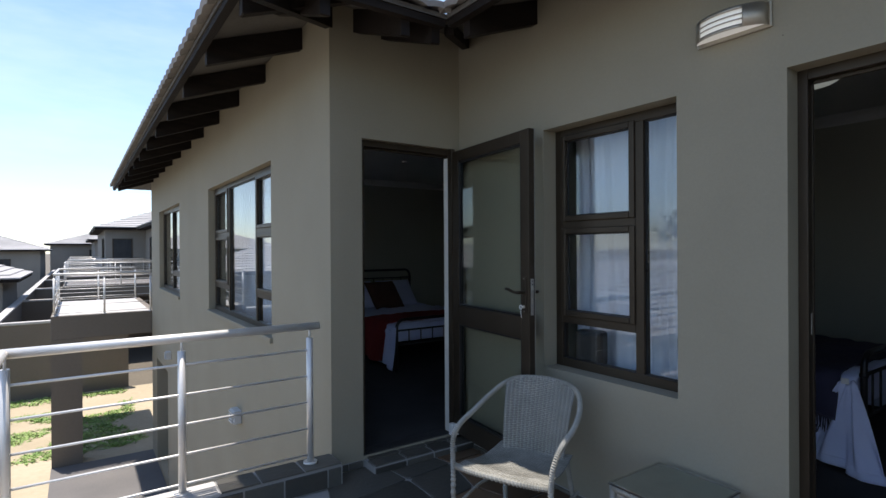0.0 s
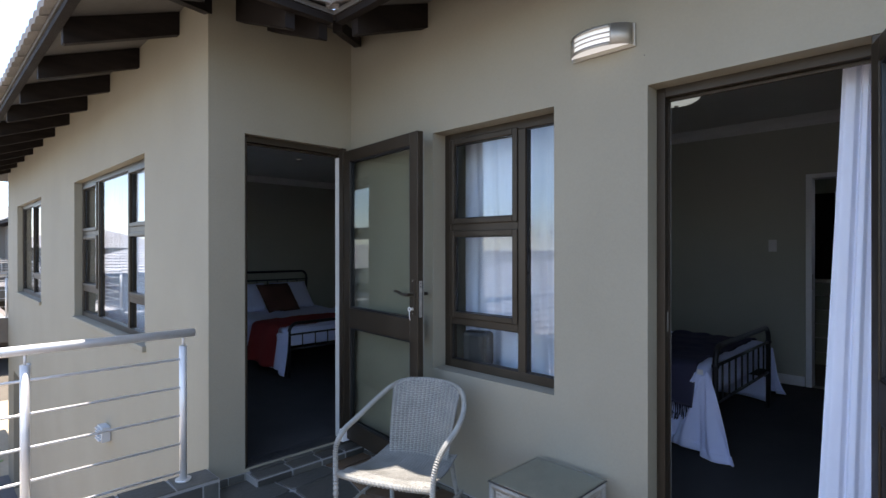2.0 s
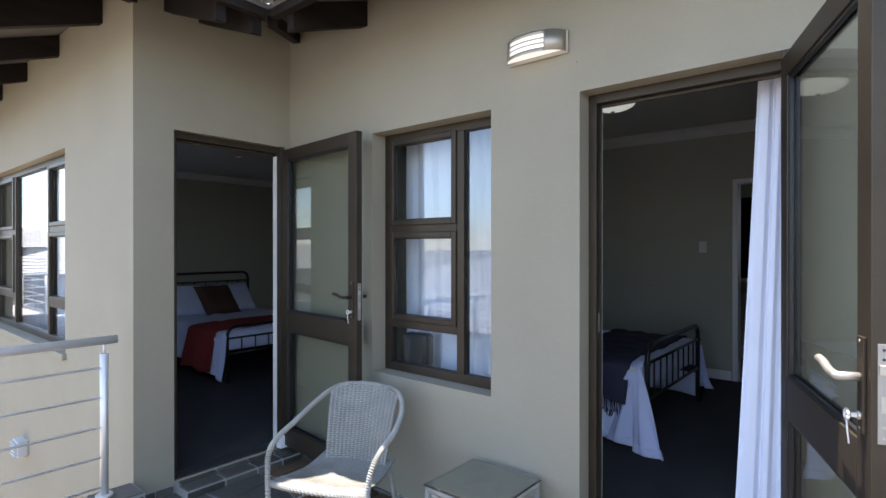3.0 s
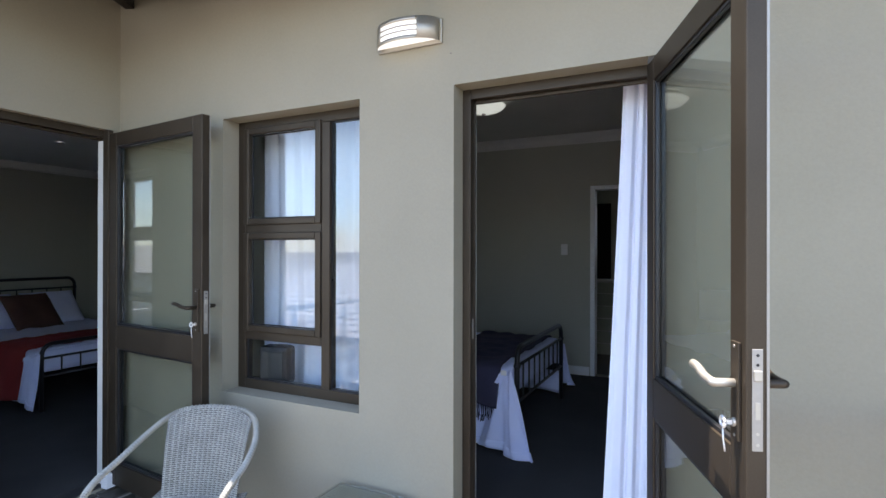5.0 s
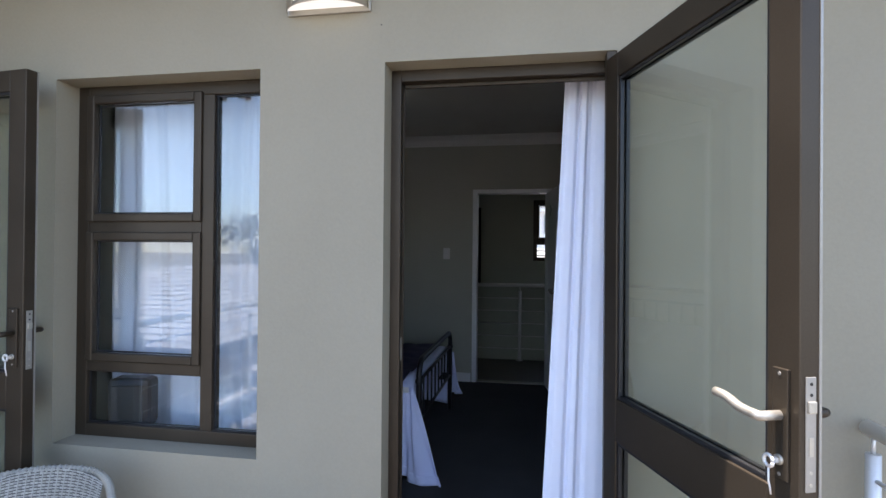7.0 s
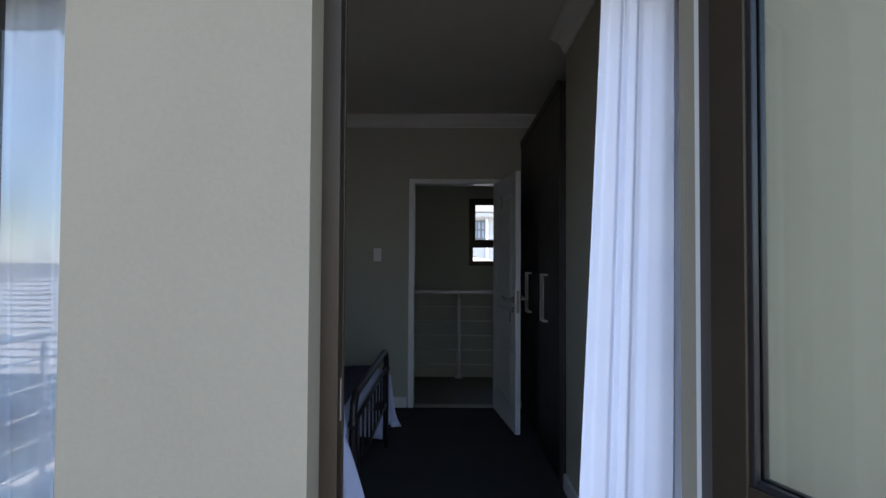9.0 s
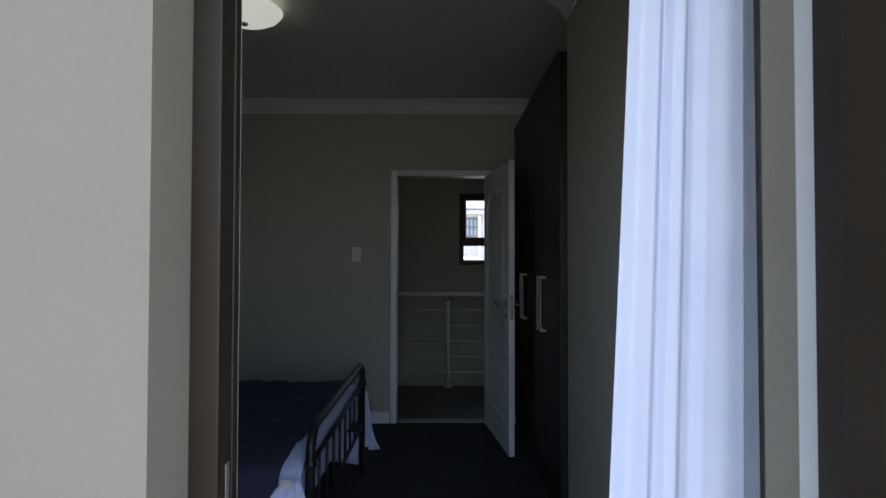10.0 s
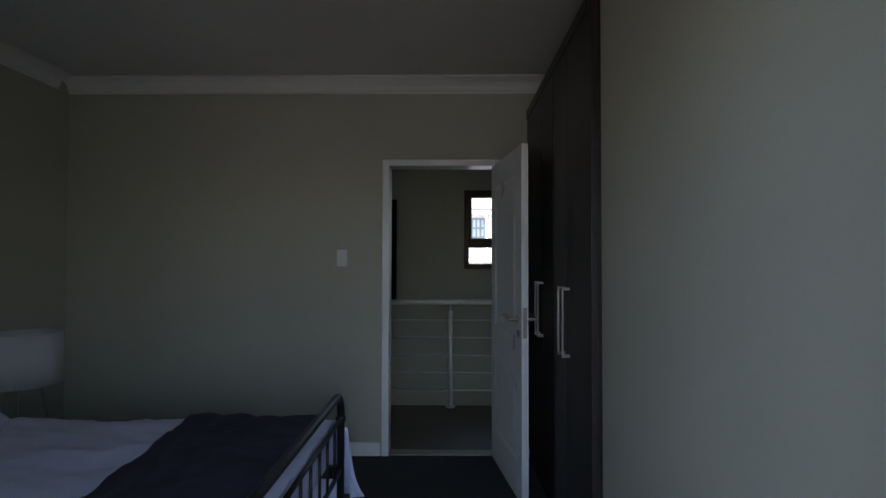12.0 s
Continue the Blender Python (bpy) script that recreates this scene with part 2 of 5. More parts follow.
def lathe(bm, profile, seg=24):
    """Turns (r, z) pairs about the z axis."""
    rings = [[bm.verts.new((r * math.cos(2 * math.pi * k / seg), r * math.sin(2 * math.pi * k / seg), z)) for k in range(seg)] for r, z in profile]
    for a, b in zip(rings, rings[1:]):
        for k in range(seg):
            bm.faces.new((a[k], a[(k + 1) % seg], b[(k + 1) % seg], b[k])).smooth = True
    for ring in (rings[0], rings[-1]):
        if (ring[0].co - ring[seg // 2].co).length > 1e-4:
            bm.faces.new(ring)
    return bm


def sheet(bm, f, nu, nv, thick=0.0):
    """A cloth over u, v in 0..1, where f(u, v) gives the place."""
    g = [[bm.verts.new(f(i / nu, j / nv)) for j in range(nv + 1)] for i in range(nu + 1)]
    for i in range(nu):
        for j in range(nv):
            bm.faces.new((g[i][j], g[i + 1][j], g[i + 1][j + 1], g[i][j + 1])).smooth = True
    if thick:
        bmesh.ops.recalc_face_normals(bm, faces=bm.faces[:])
        bmesh.ops.solidify(bm, geom=bm.faces[:], thickness=thick)
    return bm


def finish(bm, name):
    bmesh.ops.recalc_face_normals(bm, faces=bm.faces[:])
    me = bpy.data.meshes.new(name)
    bm.to_mesh(me)
    bm.free()
    return me


def part(name, bm, material, parent, label=""):
    me = bm if isinstance(bm, bpy.types.Mesh) else finish(bm, name)
    if not me.materials:
        me.materials.append(material)
    ob = new(name, me)
    ob.parent = parent
    return tagged(ob, label)


def thing(name, m, label, category, group="", kind=""):
    ob = new(name)
    ob.empty_display_size = 0.1
    ob.matrix_world = m
    return tagged(ob, label, category, group, kind)


def solid(name, bm, material, label, category, kind="structure"):
    me = finish(bm, name)
    me.materials.append(material)
    return tagged(new(name, me), label, category, "", kind)


def pane(ob):
    ob.visible_shadow = False
    return ob


def wall_boxes(axis, a0, a1, s0, s1, z0, z1, holes):
    """A wall of thickness a0..a1 across the axis, from s0 to s1 along it, with holes (s0, s1, z0, z1)."""
    bm = bmesh.new()
    cuts = sorted({s0, s1, *(h[0] for h in holes), *(h[1] for h in holes)})
    for c0, c1 in zip(cuts, cuts[1:]):
        spans = sorted((h[2], h[3]) for h in holes if h[0] <= c0 + 1e-6 and h[1] >= c1 - 1e-6)
        low = z0
        for h0, h1 in spans + [(z1, z1)]:
            if h0 > low + 1e-6:
                if axis == "x":
                    box(bm, a0, c0, low, a1, c1, h0)
                else:
                    box(bm, c0, a0, low, c1, a1, h0)
            low = h1
    return bm

# ---- plan ----
WX, WT = 2.85, 0.195         # the wall with window and door beside the balcony: outer face, thickness
RY, RT = 3.353, 0.15         # the return wall's outer face, thickness
AX = 1.75                    # the long facade's outer face
AEND = 13.6                  # where the long facade ends
LINTEL, SILL = 2.118, 0.565
LINTEL_R = 2.132            # head of the opening in the return wall
LINTEL_F, SILL_F = 2.14, 0.56 # heads and sills of the long facade
D2 = (0.12, 0.973)           # door to the entered bedroom, along y
W1 = (1.485, 2.425)          # window beside it, along y
D1 = (1.99, 2.80)            # door in the return wall, along x
WA, WB = (4.69, 7.42), (9.8, 12.43)
BAL = -0.20                  # balcony floor
F1 = -0.13                   # floor of the other bedroom
FAR = 6.59                   # far wall of the entered bedroom
NORTH = 3.30                 # its north wall
CEILING = 2.65
GROUND = -3.3

# ---- walls ----
solid("wall_west", wall_boxes("x", WX, WX + WT, -6.0, RY, GROUND, 3.25, [(*W1, SILL, LINTEL), (*D2, 0.0, LINTEL)]), PLASTER, "taupe plastered balcony wall with door and window openings", "wall")
solid("wall_return", wall_boxes("y", RY, RY + RT, AX, WX + WT + 0.002, GROUND, 3.05, [(*D1, F1, LINTEL_R)]), PLASTER, "taupe plastered return wall with a door opening", "wall")
solid("wall_facade", wall_boxes("x", AX, AX + 0.22, RY + RT, AEND, GROUND, 3.05, [(*WA, SILL_F, LINTEL_F), (*WB, SILL_F, LINTEL_F), (11.3, 13.0, GROUND, -1.0)]), PLASTER, "long taupe plastered facade with two windows", "wall")
solid("wall_facade_end", boxes((AX, AEND, GROUND, 9.0, AEND + 0.22, 3.05)), PLASTER, "taupe end wall of the house", "wall")
# entered bedroom
solid("wall_north", boxes((WX + WT, NORTH, -0.3, FAR + 0.12, RY + RT - 0.01, 2.9)), INNER, "grey painted bedroom wall behind the bed", "wall")
solid("wall_far", wall_boxes("x", FAR, FAR + 0.12, -0.9, NORTH, -0.3, 2.9, [(0.24, 1.02, 0.0, 2.05)]), INNER, "grey painted bedroom wall with an inner doorway", "wall")
solid("wall_south", boxes((WX + WT, -0.14, -0.3, 4.88, 0.0, 2.9), (4.88, -0.9, -0.3, FAR, -0.62, 2.9), (4.80, -0.62, -0.3, 4.88, -0.14, 2.9)), INNER, "grey painted bedroom wall stopping at the wardrobe", "wall")
solid("wall_inner_lining", wall_boxes("x", WX + WT, WX + WT + 0.006, 0.0, NORTH, 0.0, CEILING, [(W1[0], W1[1], SILL, LINTEL), (D2[0], D2[1], 0.0, LINTEL)]), INNER, "grey painted inner face of the window wall", "wall")
solid("floor", boxes((WX + 0.002, -0.62, -0.3, FAR + 0.06, NORTH, 0.0)), CARPET, "charcoal cut-pile carpet on the bedroom floor", "floor")
solid("ceiling", boxes((WX + WT, -0.62, CEILING, FAR, NORTH, CEILING + 0.1)), CEIL, "flat painted bedroom ceiling", "ceiling")


def cornice(name, p0, p1, inward):
    """A stepped cove cornice from p0 to p1 under the ceiling; inward: the way into the room."""
    prof = [(0.0, -0.13), (0.012, -0.13), (0.012, -0.115), (0.025, -0.10), (0.035, -0.07), (0.055, -0.045), (0.085, -0.03), (0.10, -0.018), (0.12, -0.016), (0.12, 0.0), (0.0, 0.0)]
    bm = bmesh.new()
    ends = []
    for p in (p0, p1):
        ends.append([bm.verts.new((p[0] + inward[0] * a * 0.85, p[1] + inward[1] * a * 0.85, CEILING + 0.78 * b - 0.001)) for a, b in prof])
    for i in range(len(prof)):
        j = (i + 1) % len(prof)
        bm.faces.new((ends[0][i], ends[0][j], ends[1][j], ends[1][i]))
    bm.faces.new(ends[0]), bm.faces.new(ends[1][::-1])
    return solid(name, bm, CORNICE, "pale moulded plaster cornice under the ceiling", "cornice")


cornice("trim_cornice_far", (FAR, -0.6), (FAR, NORTH), (-1, 0))
cornice("trim_cornice_north", (WX + WT + 0.01, NORTH), (FAR - 0.12, NORTH), (0, -1))
cornice("trim_cornice_south", (WX + WT + 0.01, 0.0), (4.88, 0.0), (0, 1))
solid("baseboard_far", boxes((FAR - 0.018, 1.06, 0.0, FAR, NORTH, 0.095), bevel=0.004), WHITE_PAINT, "white painted skirting board", "skirting")
solid("baseboard_north", boxes((WX + WT + 0.01, NORTH - 0.018, 0.0, FAR - 0.02, NORTH, 0.095), bevel=0.004), WHITE_PAINT, "white painted skirting board", "skirting")
solid("baseboard_south", boxes((WX + WT + 0.01, 0.0, 0.0, 4.88, 0.018, 0.095), bevel=0.004), WHITE_PAINT, "white painted skirting board", "skirting")
# pale reveals inside door and window openings
solid("trim_reveal_door", boxes((WX + 0.172, D2[1] - 0.026, 0.0, WX + WT + 0.012, D2[1], LINTEL), (WX + 0.083, D2[0], 0.0, WX + 0.125, D2[0] + 0.012, LINTEL), (WX + 0.172, D2[0] + 0.012, LINTEL - 0.012, WX + WT + 0.012, D2[1] - 0.026, LINTEL)), WHITE_REVEAL, "pale painted inner reveal of the balcony door", "reveal")
# exterior taupe instead of the room paint, to darken this shaded side
solid("trim_reveal_inner", boxes((WX + 0.1255, D2[0], 0.0, WX + WT + 0.012, D2[0] + 0.010, LINTEL)), PLASTER, "side of the balcony door opening, in darker taupe standing for shade", "reveal")
solid("trim_reveal_window", boxes((WX + 0.177, W1[1] - 0.012, SILL, WX + WT + 0.012, W1[1], LINTEL), (WX + 0.177, W1[0], SILL, WX + WT + 0.012, W1[0] + 0.012, LINTEL), (WX + 0.177, W1[0] + 0.012, SILL, WX + WT + 0.05, W1[1] - 0.012, SILL + 0.02)), WHITE_REVEAL, "pale painted inner reveal and sill of the window", "reveal")
solid("trim_reveal_return", boxes((D1[1] - 0.022, RY + 0.048, F1, D1[1] - 0.0165, RY + 0.114, LINTEL - 0.05), (D1[0], RY + 0.062, F1, D1[0] + 0.012, RY + RT + 0.012, LINTEL)), WHITE_REVEAL, "pale painted inner reveal of the second bedroom door", "reveal")

# other bedroom behind the return wall
Y0 = RY + RT
solid("floor_second_bedroom", boxes((AX + 0.22, RY + 0.02, -0.4, 6.0, 7.9, F1)), CARPET, "charcoal carpet in the second bedroom", "floor")
solid("ceiling_second_bedroom", boxes((AX + 0.22, Y0, 2.5, 6.0, 7.9, 2.6)), CEIL, "flat painted ceiling of the second bedroom", "ceiling")
solid("wall_second_bedroom_head", boxes((AX + 0.22, 7.9, -0.4, 6.12, 8.02, 2.7)), INNER, "grey painted wall behind the second bed", "wall")
solid("wall_second_bedroom_east", boxes((6.0, Y0, -0.4, 6.12, 7.9, 2.7)), INNER, "grey painted side wall of the second bedroom", "wall")
solid("wall_second_bedroom_south", boxes((WX + WT + 0.004, RY + RT - 0.008, -0.4, 6.0, Y0 + 0.012, 2.7)), INNER, "grey painted wall between the bedrooms", "wall")
solid("trim_cornice_second", boxes((AX + 0.22, 7.80, 2.40, 6.0, 7.9, 2.5), (5.9, Y0 + 0.02, 2.40, 6.0, 7.8, 2.5), bevel=0.02), CORNICE, "pale cornice of the second bedroom", "cornice")
# room behind the further facade window
solid("wall_third_room", boxes((AX + 0.22, 9.3, -0.4, 5.0, 9.4, 2.7), (5.0, 9.3, -0.4, 5.1, 13.6, 2.7), (AX + 0.22, 9.4, 2.6, 5.0, 13.6, 2.7), (AX + 0.22, 9.4, -0.4, 5.0, 13.6, -0.3)), INNER, "grey painted walls of a further room", "wall")
solid("wall_ground_floor_back", boxes((4.0, 3.6, GROUND, 4.2, 13.6, -0.45)), PLASTER, "plastered wall inside the ground floor opening", "wall")

# landing beyond the inner door
solid("floor_landing", boxes((FAR + 0.06, -1.2, -0.3, 7.9, 2.4, -0.004)), surf("brown_landing_tile", (0.11, 0.095, 0.07), (0.16, 0.14, 0.10), 0.5, fine=60, coarse=3, bump=0.1), "brown landing floor", "floor")
solid("wall_landing_far", wall_boxes("x", 9.2, 9.4, -1.3, 2.5, -2.0, 2.9, [(-0.45, 0.40, 1.27, 2.22)]), INNER, "grey stairwell wall with a small window", "wall")
solid("wall_landing_sides", boxes((FAR + 0.12, 2.4, -2.0, 9.2, 2.5, 2.9), (FAR + 0.12, -1.3, -2.0, 9.2, -1.2, 2.9)), INNER, "grey stairwell side walls", "wall")
solid("ceiling_landing", boxes((FAR + 0.12, -1.2, 2.62, 9.2, 2.4, 2.72)), CEIL, "flat painted stairwell ceiling", "ceiling")
solid("floor_stairwell", boxes((7.9, -1.2, -1.9, 9.2, 2.4, -1.7)), CARPET, "dark lower floor of the stairwell", "floor")
solid("trim_threshold", boxes((FAR + 0.0, 0.24, 0.0, FAR + 0.05, 1.02, 0.008), bevel=0.003), SATIN, "metal carpet strip in the inner doorway", "threshold")
ob = thing("wall_hanging", pose(9.2, 1.33, 1.5), "tall dark panel hung on the stairwell wall", "wall art")
part("panel", boxes((-0.03, -0.12, -0.6, -0.001, 0.2, 0.6), bevel=0.005), TIMBER, ob)

# balcony slab, kerb and ground floor under it
solid("balcony_slab", boxes((-0.12, -0.76, -0.62, WX, RY - 0.0, BAL - 0.03)), PLASTER, "plastered concrete balcony slab", "slab")
solid("balcony_kerb_north", boxes((-0.12, RY - 0.17, BAL - 0.03, 1.0, RY + 0.02, -0.055), bevel=0.008), CEMENT, "cement kerb under the balcony railing", "kerb")
kerb_track = thing("kerb_track", pose(0, RY, -0.055), "ridged pale metal strip along the balcony kerb", "drip strip", kind="structure")
for k in range(5):
    part("ridge", boxes((0.0, -0.163 + 0.02 * k, 0.0, 0.985, -0.153 + 0.02 * k, 0.009), bevel=0.002), CEMENT, kerb_track)
solid("balcony_kerb_corner", boxes((1.0, RY - 0.17, BAL - 0.03, AX, RY + 0.02, -0.064)), GROUT, "slate clad kerb beside the return wall", "kerb")
solid("balcony_kerb_west", boxes((-0.12, -0.76, BAL - 0.03, 0.06, RY - 0.17, -0.055), bevel=0.008), CEMENT, "cement kerb under the balcony railing", "kerb")
solid("balcony_kerb_south", boxes((0.06, -0.76, BAL - 0.03, WX, -0.58, -0.055), bevel=0.008), CEMENT, "cement kerb under the balcony railing", "kerb")
solid("balcony_pillar", boxes((-0.12, RY - 0.4, GROUND, 0.25, RY + 0.0, -0.62), (-0.12, -0.76, GROUND, 0.25, -0.42, -0.62)), PLASTER, "plastered pillars under the balcony", "pillar")


# ---- roof ----
SL = math.tan(radians(20))
EZ = 2.80
EA, ES, EW = 1.01, 2.63, 2.22    # eave lines: long facade (x), return wall (y), balcony wall (x)


def roof_z(k, v):
    return EZ + SL * (v - k)


def plane(bm, pts, t=0.05):
    prism(bm, pts, (0, 0, t))


bm = bmesh.new()
K = 4.6
plane(bm, [(EW, -7, EZ), (EW, ES, EZ), (EW + K, ES + K, EZ + SL * K), (EW + K, -7, EZ + SL * K)], -0.03)
plane(bm, [(EA, ES, EZ), (EW, ES, EZ), (EW + K, ES + K, EZ + SL * K), (EA + K, ES + K, EZ + SL * K)], -0.03)
plane(bm, [(EA, ES, EZ), (EA + K, ES + K, EZ + SL * K), (EA + K, AEND + 0.7 - K, EZ + SL * K), (EA, AEND + 0.7, EZ)], -0.03)
plane(bm, [(EA, AEND + 0.7, EZ), (EA + K, AEND + 0.7 - K, EZ + SL * K), (9.0, AEND + 0.7 - K, EZ + SL * K), (9.0, AEND + 0.7, EZ)], -0.03)
plane(bm, [(EW + K, -7, EZ + SL * K), (EW + K, ES + K, EZ + SL * K), (12, ES + K, EZ + 0.6), (12, -7, EZ + 0.6)], -0.03)
plane(bm, [(EA + K, ES + K, EZ + SL * K), (12, ES + K, EZ + SL * K), (12, AEND + 0.7 - K, EZ + SL * K), (EA + K, AEND + 0.7 - K, EZ + SL * K)], -0.03)
roof = solid("roof", bm, UNDERLAY, "house roof deck under concrete tiles", "roof")


def rafter(p, way, length=1.0, slope=SL, name="rafter_tail", deep=0.16):
    """A rafter tail from the eave point p, rising inwards."""
    w = Vector((*way, 0))
    side = Vector((-w.y, w.x, 0)) * 0.03
    a = Vector(p) + w * 0.06 + Vector((0, 0, slope * 0.06 - 0.035))
    b = Vector(p) + w * length + Vector((0, 0, slope * length - 0.035))
    bm = bmesh.new()
    d = Vector((0, 0, -deep))
    prism(bm, [a - side, a + d * 0.97 - side, a + w * 0.01 + d - side, b + d - side, b - side], side * 2)
    part(name, bm, TIMBER, roof, "dark stained rafter")


for k in range(12):
    rafter((EA, 2.95 + 0.95 * k, EZ), (1, 0))
for x in (1.45, 1.96, 2.18):
    rafter((x, ES, EZ), (0, 1), 0.95)
for y in (2.50, 1.55, 0.65, -0.25, -1.15, -2.05):
    rafter((EW, y, EZ), (1, 0), 0.9)
# hip and valley boards at the corner
rafter((EA + 0.03, ES + 0.03, EZ), (0.7071, 0.7071), 1.3, SL * 0.7071, "hip_rafter")
rafter((EW + 0.03, ES + 0.03, EZ), (0.7071, 0.7071), 0.9, SL * 0.7071, "valley_rafter", 0.07)
part("eave_batten", boxes((EA + 0.01, ES, EZ - 0.075, EA + 0.06, AEND + 0.7, EZ - 0.032), (EA, ES + 0.01, EZ - 0.075, EW, ES + 0.06, EZ - 0.032), (EW + 0.01, -7, EZ - 0.075, EW + 0.06, ES, EZ - 0.032)), TIMBER, roof, "dark eave batten")


def profile_tile(width=0.33, length=0.42):
    """A concrete roof tile with two rolls and a thick lower edge, along +x up the slope."""
    bm = bmesh.new()
    n = 8
    rows = []
    for x, t in ((0.0, 0.0), (length, 0.0)):
        row = []
        for i in range(n + 1):
            y = -width / 2 + width * i / n
            z = 0.02 + 0.016 * abs(math.sin(2 * math.pi * i / n))
            row.append((bm.verts.new((x, y, z + (0.012 if x == 0 else 0))), bm.verts.new((x, y, z - 0.022))))
        rows.append(row)
    for i in range(n):
        a, b, c, d = rows[0][i], rows[0][i + 1], rows[1][i + 1], rows[1][i]
        bm.faces.new((a[0], b[0], c[0], d[0]))
        bm.faces.new((a[1], a[0], b[0], b[1])[::-1])
        bm.faces.new((a[1], b[1], c[1], d[1])[::-1])
    return finish(bm, "roof_tile")


TILE_MESH = profile_tile()
TILE_MESH.materials.append(TILE)


def tile_run(p, along, way, count, courses):
    ang = math.degrees(math.atan2(way[1], way[0]))
    for c in range(courses):
        for k in range(count):
            off = 0.33 * (k + 0.5)
            up = -0.05 + 0.34 * c
            q = (p[0] + along[0] * off + way[0] * up, p[1] + along[1] * off + way[1] * up, p[2] + SL * up + 0.008 + random.uniform(0, 0.006))
            ob = part("roof_tile", TILE_MESH, TILE, roof)
            ob.matrix_local = pose(*q, 0, -20 + 1.5, ang) @ pose(0, 0, 0, random.uniform(-1, 1), 0, random.uniform(-0.8, 0.8))


tile_run((EA, ES, EZ), (0, 1), (1, 0), 35, 2)
tile_run((EW, ES, EZ), (-1, 0), (0, 1), 4, 2)
tile_run((EW, ES, EZ), (0, -1), (1, 0), 16, 2)


# ---- windows and doors ----
def window_unit(name, m, width, height, columns, label, inner=0.04):
    """A bronze aluminium window in the local x (width), z plane; columns: (x0, x1, [(z0, z1, opens)])."""
    w = thing(name, m, label, "window", kind="structure")
    f = 0.055
    part("window_frame", boxes((0, -0.03, 0, f, 0.03, height), (width - f, -0.03, 0, width, 0.03, height), (f, -0.03, 0, width - f, 0.03, f), (f, -0.03, height - f, width - f, 0.03, height), bevel=0.003), BRONZE, w)
    for i, (x0, x1, rows) in enumerate(columns):
        if i:
            part("mullion", boxes((x0 - f, -0.03, f, x0, 0.03, height - f), bevel=0.003), BRONZE, w)
        for j, (z0, z1, opens) in enumerate(rows):
            if j:
                part("transom", boxes((x0, -0.028, rows[j - 1][1], x1, 0.03, z0), bevel=0.003), BRONZE, w)
            a = 0.0
            if opens:
                a = 0.034
                part("sash", boxes((x0 - 0.004, -0.042, z0 - 0.004, x0 + a, -0.012, z1 + 0.004), (x1 - a, -0.042, z0 - 0.004, x1 + 0.004, -0.012, z1 + 0.004), (x0 + a, -0.042, z0 - 0.004, x1 - a, -0.012, z0 + a), (x0 + a, -0.042, z1 - a, x1 - a, -0.012, z1 + 0.004), bevel=0.006), BRONZE, w)
            pane(part("pane", boxes((x0 + a - 0.005, -0.004, z0 + a - 0.005, x1 - a + 0.005, 0.002, z1 - a + 0.005)), GLASS, w))
            part("gasket", boxes((x0 + a, -0.012, z0 + a, x0 + a + 0.006, -0.004, z1 - a), (x1 - a - 0.006, -0.012, z0 + a, x1 - a, -0.004, z1 - a), (x0 + a + 0.006, -0.012, z0 + a, x1 - a - 0.006, -0.004, z0 + a + 0.006), (x0 + a + 0.006, -0.012, z1 - a - 0.006, x1 - a - 0.006, -0.004, z1 - a)), PLASTIC_B, w, "black rubber gasket")
    return w


FX = WX + 0.145              # depth at which the frames sit in the openings
H1, H2 = LINTEL - SILL, LINTEL_F - SILL_F
# local x runs towards -y
window_unit("window_1", pose(FX, W1[1], SILL, 0, 0, -90), W1[1] - W1[0], H1,
            [(0.055, 0.609, [(0.055, 0.288, False), (0.337, 0.902, True), (0.954, H1 - 0.045, True)]), (0.667, W1[1] - W1[0] - 0.055, [(0.055, H1 - 0.055, False)])],
            "bronze aluminium window with four panes and white curtain behind")
window_unit("window_2", pose(AX + 0.11, WA[1], SILL_F, 0, 0, -90), WA[1] - WA[0], H2,
            [(0.055, 0.75, [(0.055, 0.30, False), (0.36, 0.94, True), (1.0, H2 - 0.055, True)]), (0.81, 1.92, [(0.055, H2 - 0.055, False)]), (1.98, WA[1] - WA[0] - 0.055, [(0.055, 0.30, False), (0.36, 0.94, True), (1.0, H2 - 0.055, True)])],
            "wide bronze aluminium window with seven panes in the facade")
window_unit("window_3", pose(AX + 0.11, WB[1], SILL_F, 0, 0, -90), WB[1] - WB[0], H2,
            [(0.055, 1.28, [(0.055, H2 - 0.055, False)]), (1.34, WB[1] - WB[0] - 0.055, [(0.055, 0.30, False), (0.36, H2 - 0.055, True)])],
            "bronze aluminium window further along the facade")
window_unit("window_4", pose(9.27, 0.40, 1.27, 0, 0, -90), 0.85, 0.95, [(0.055, 0.795, [(0.055, 0.26, False), (0.33, 0.895, True)])], "dark framed stairwell window looking onto a neighbouring house")
for (y0, y1) in (WA, WB):
    solid("trim_window_sill", boxes((AX - 0.03, y0 - 0.03, SILL_F - 0.05, AX + 0.05, y1 + 0.03, SILL_F), bevel=0.006), PLASTER, "plastered projecting window sill", "sill")


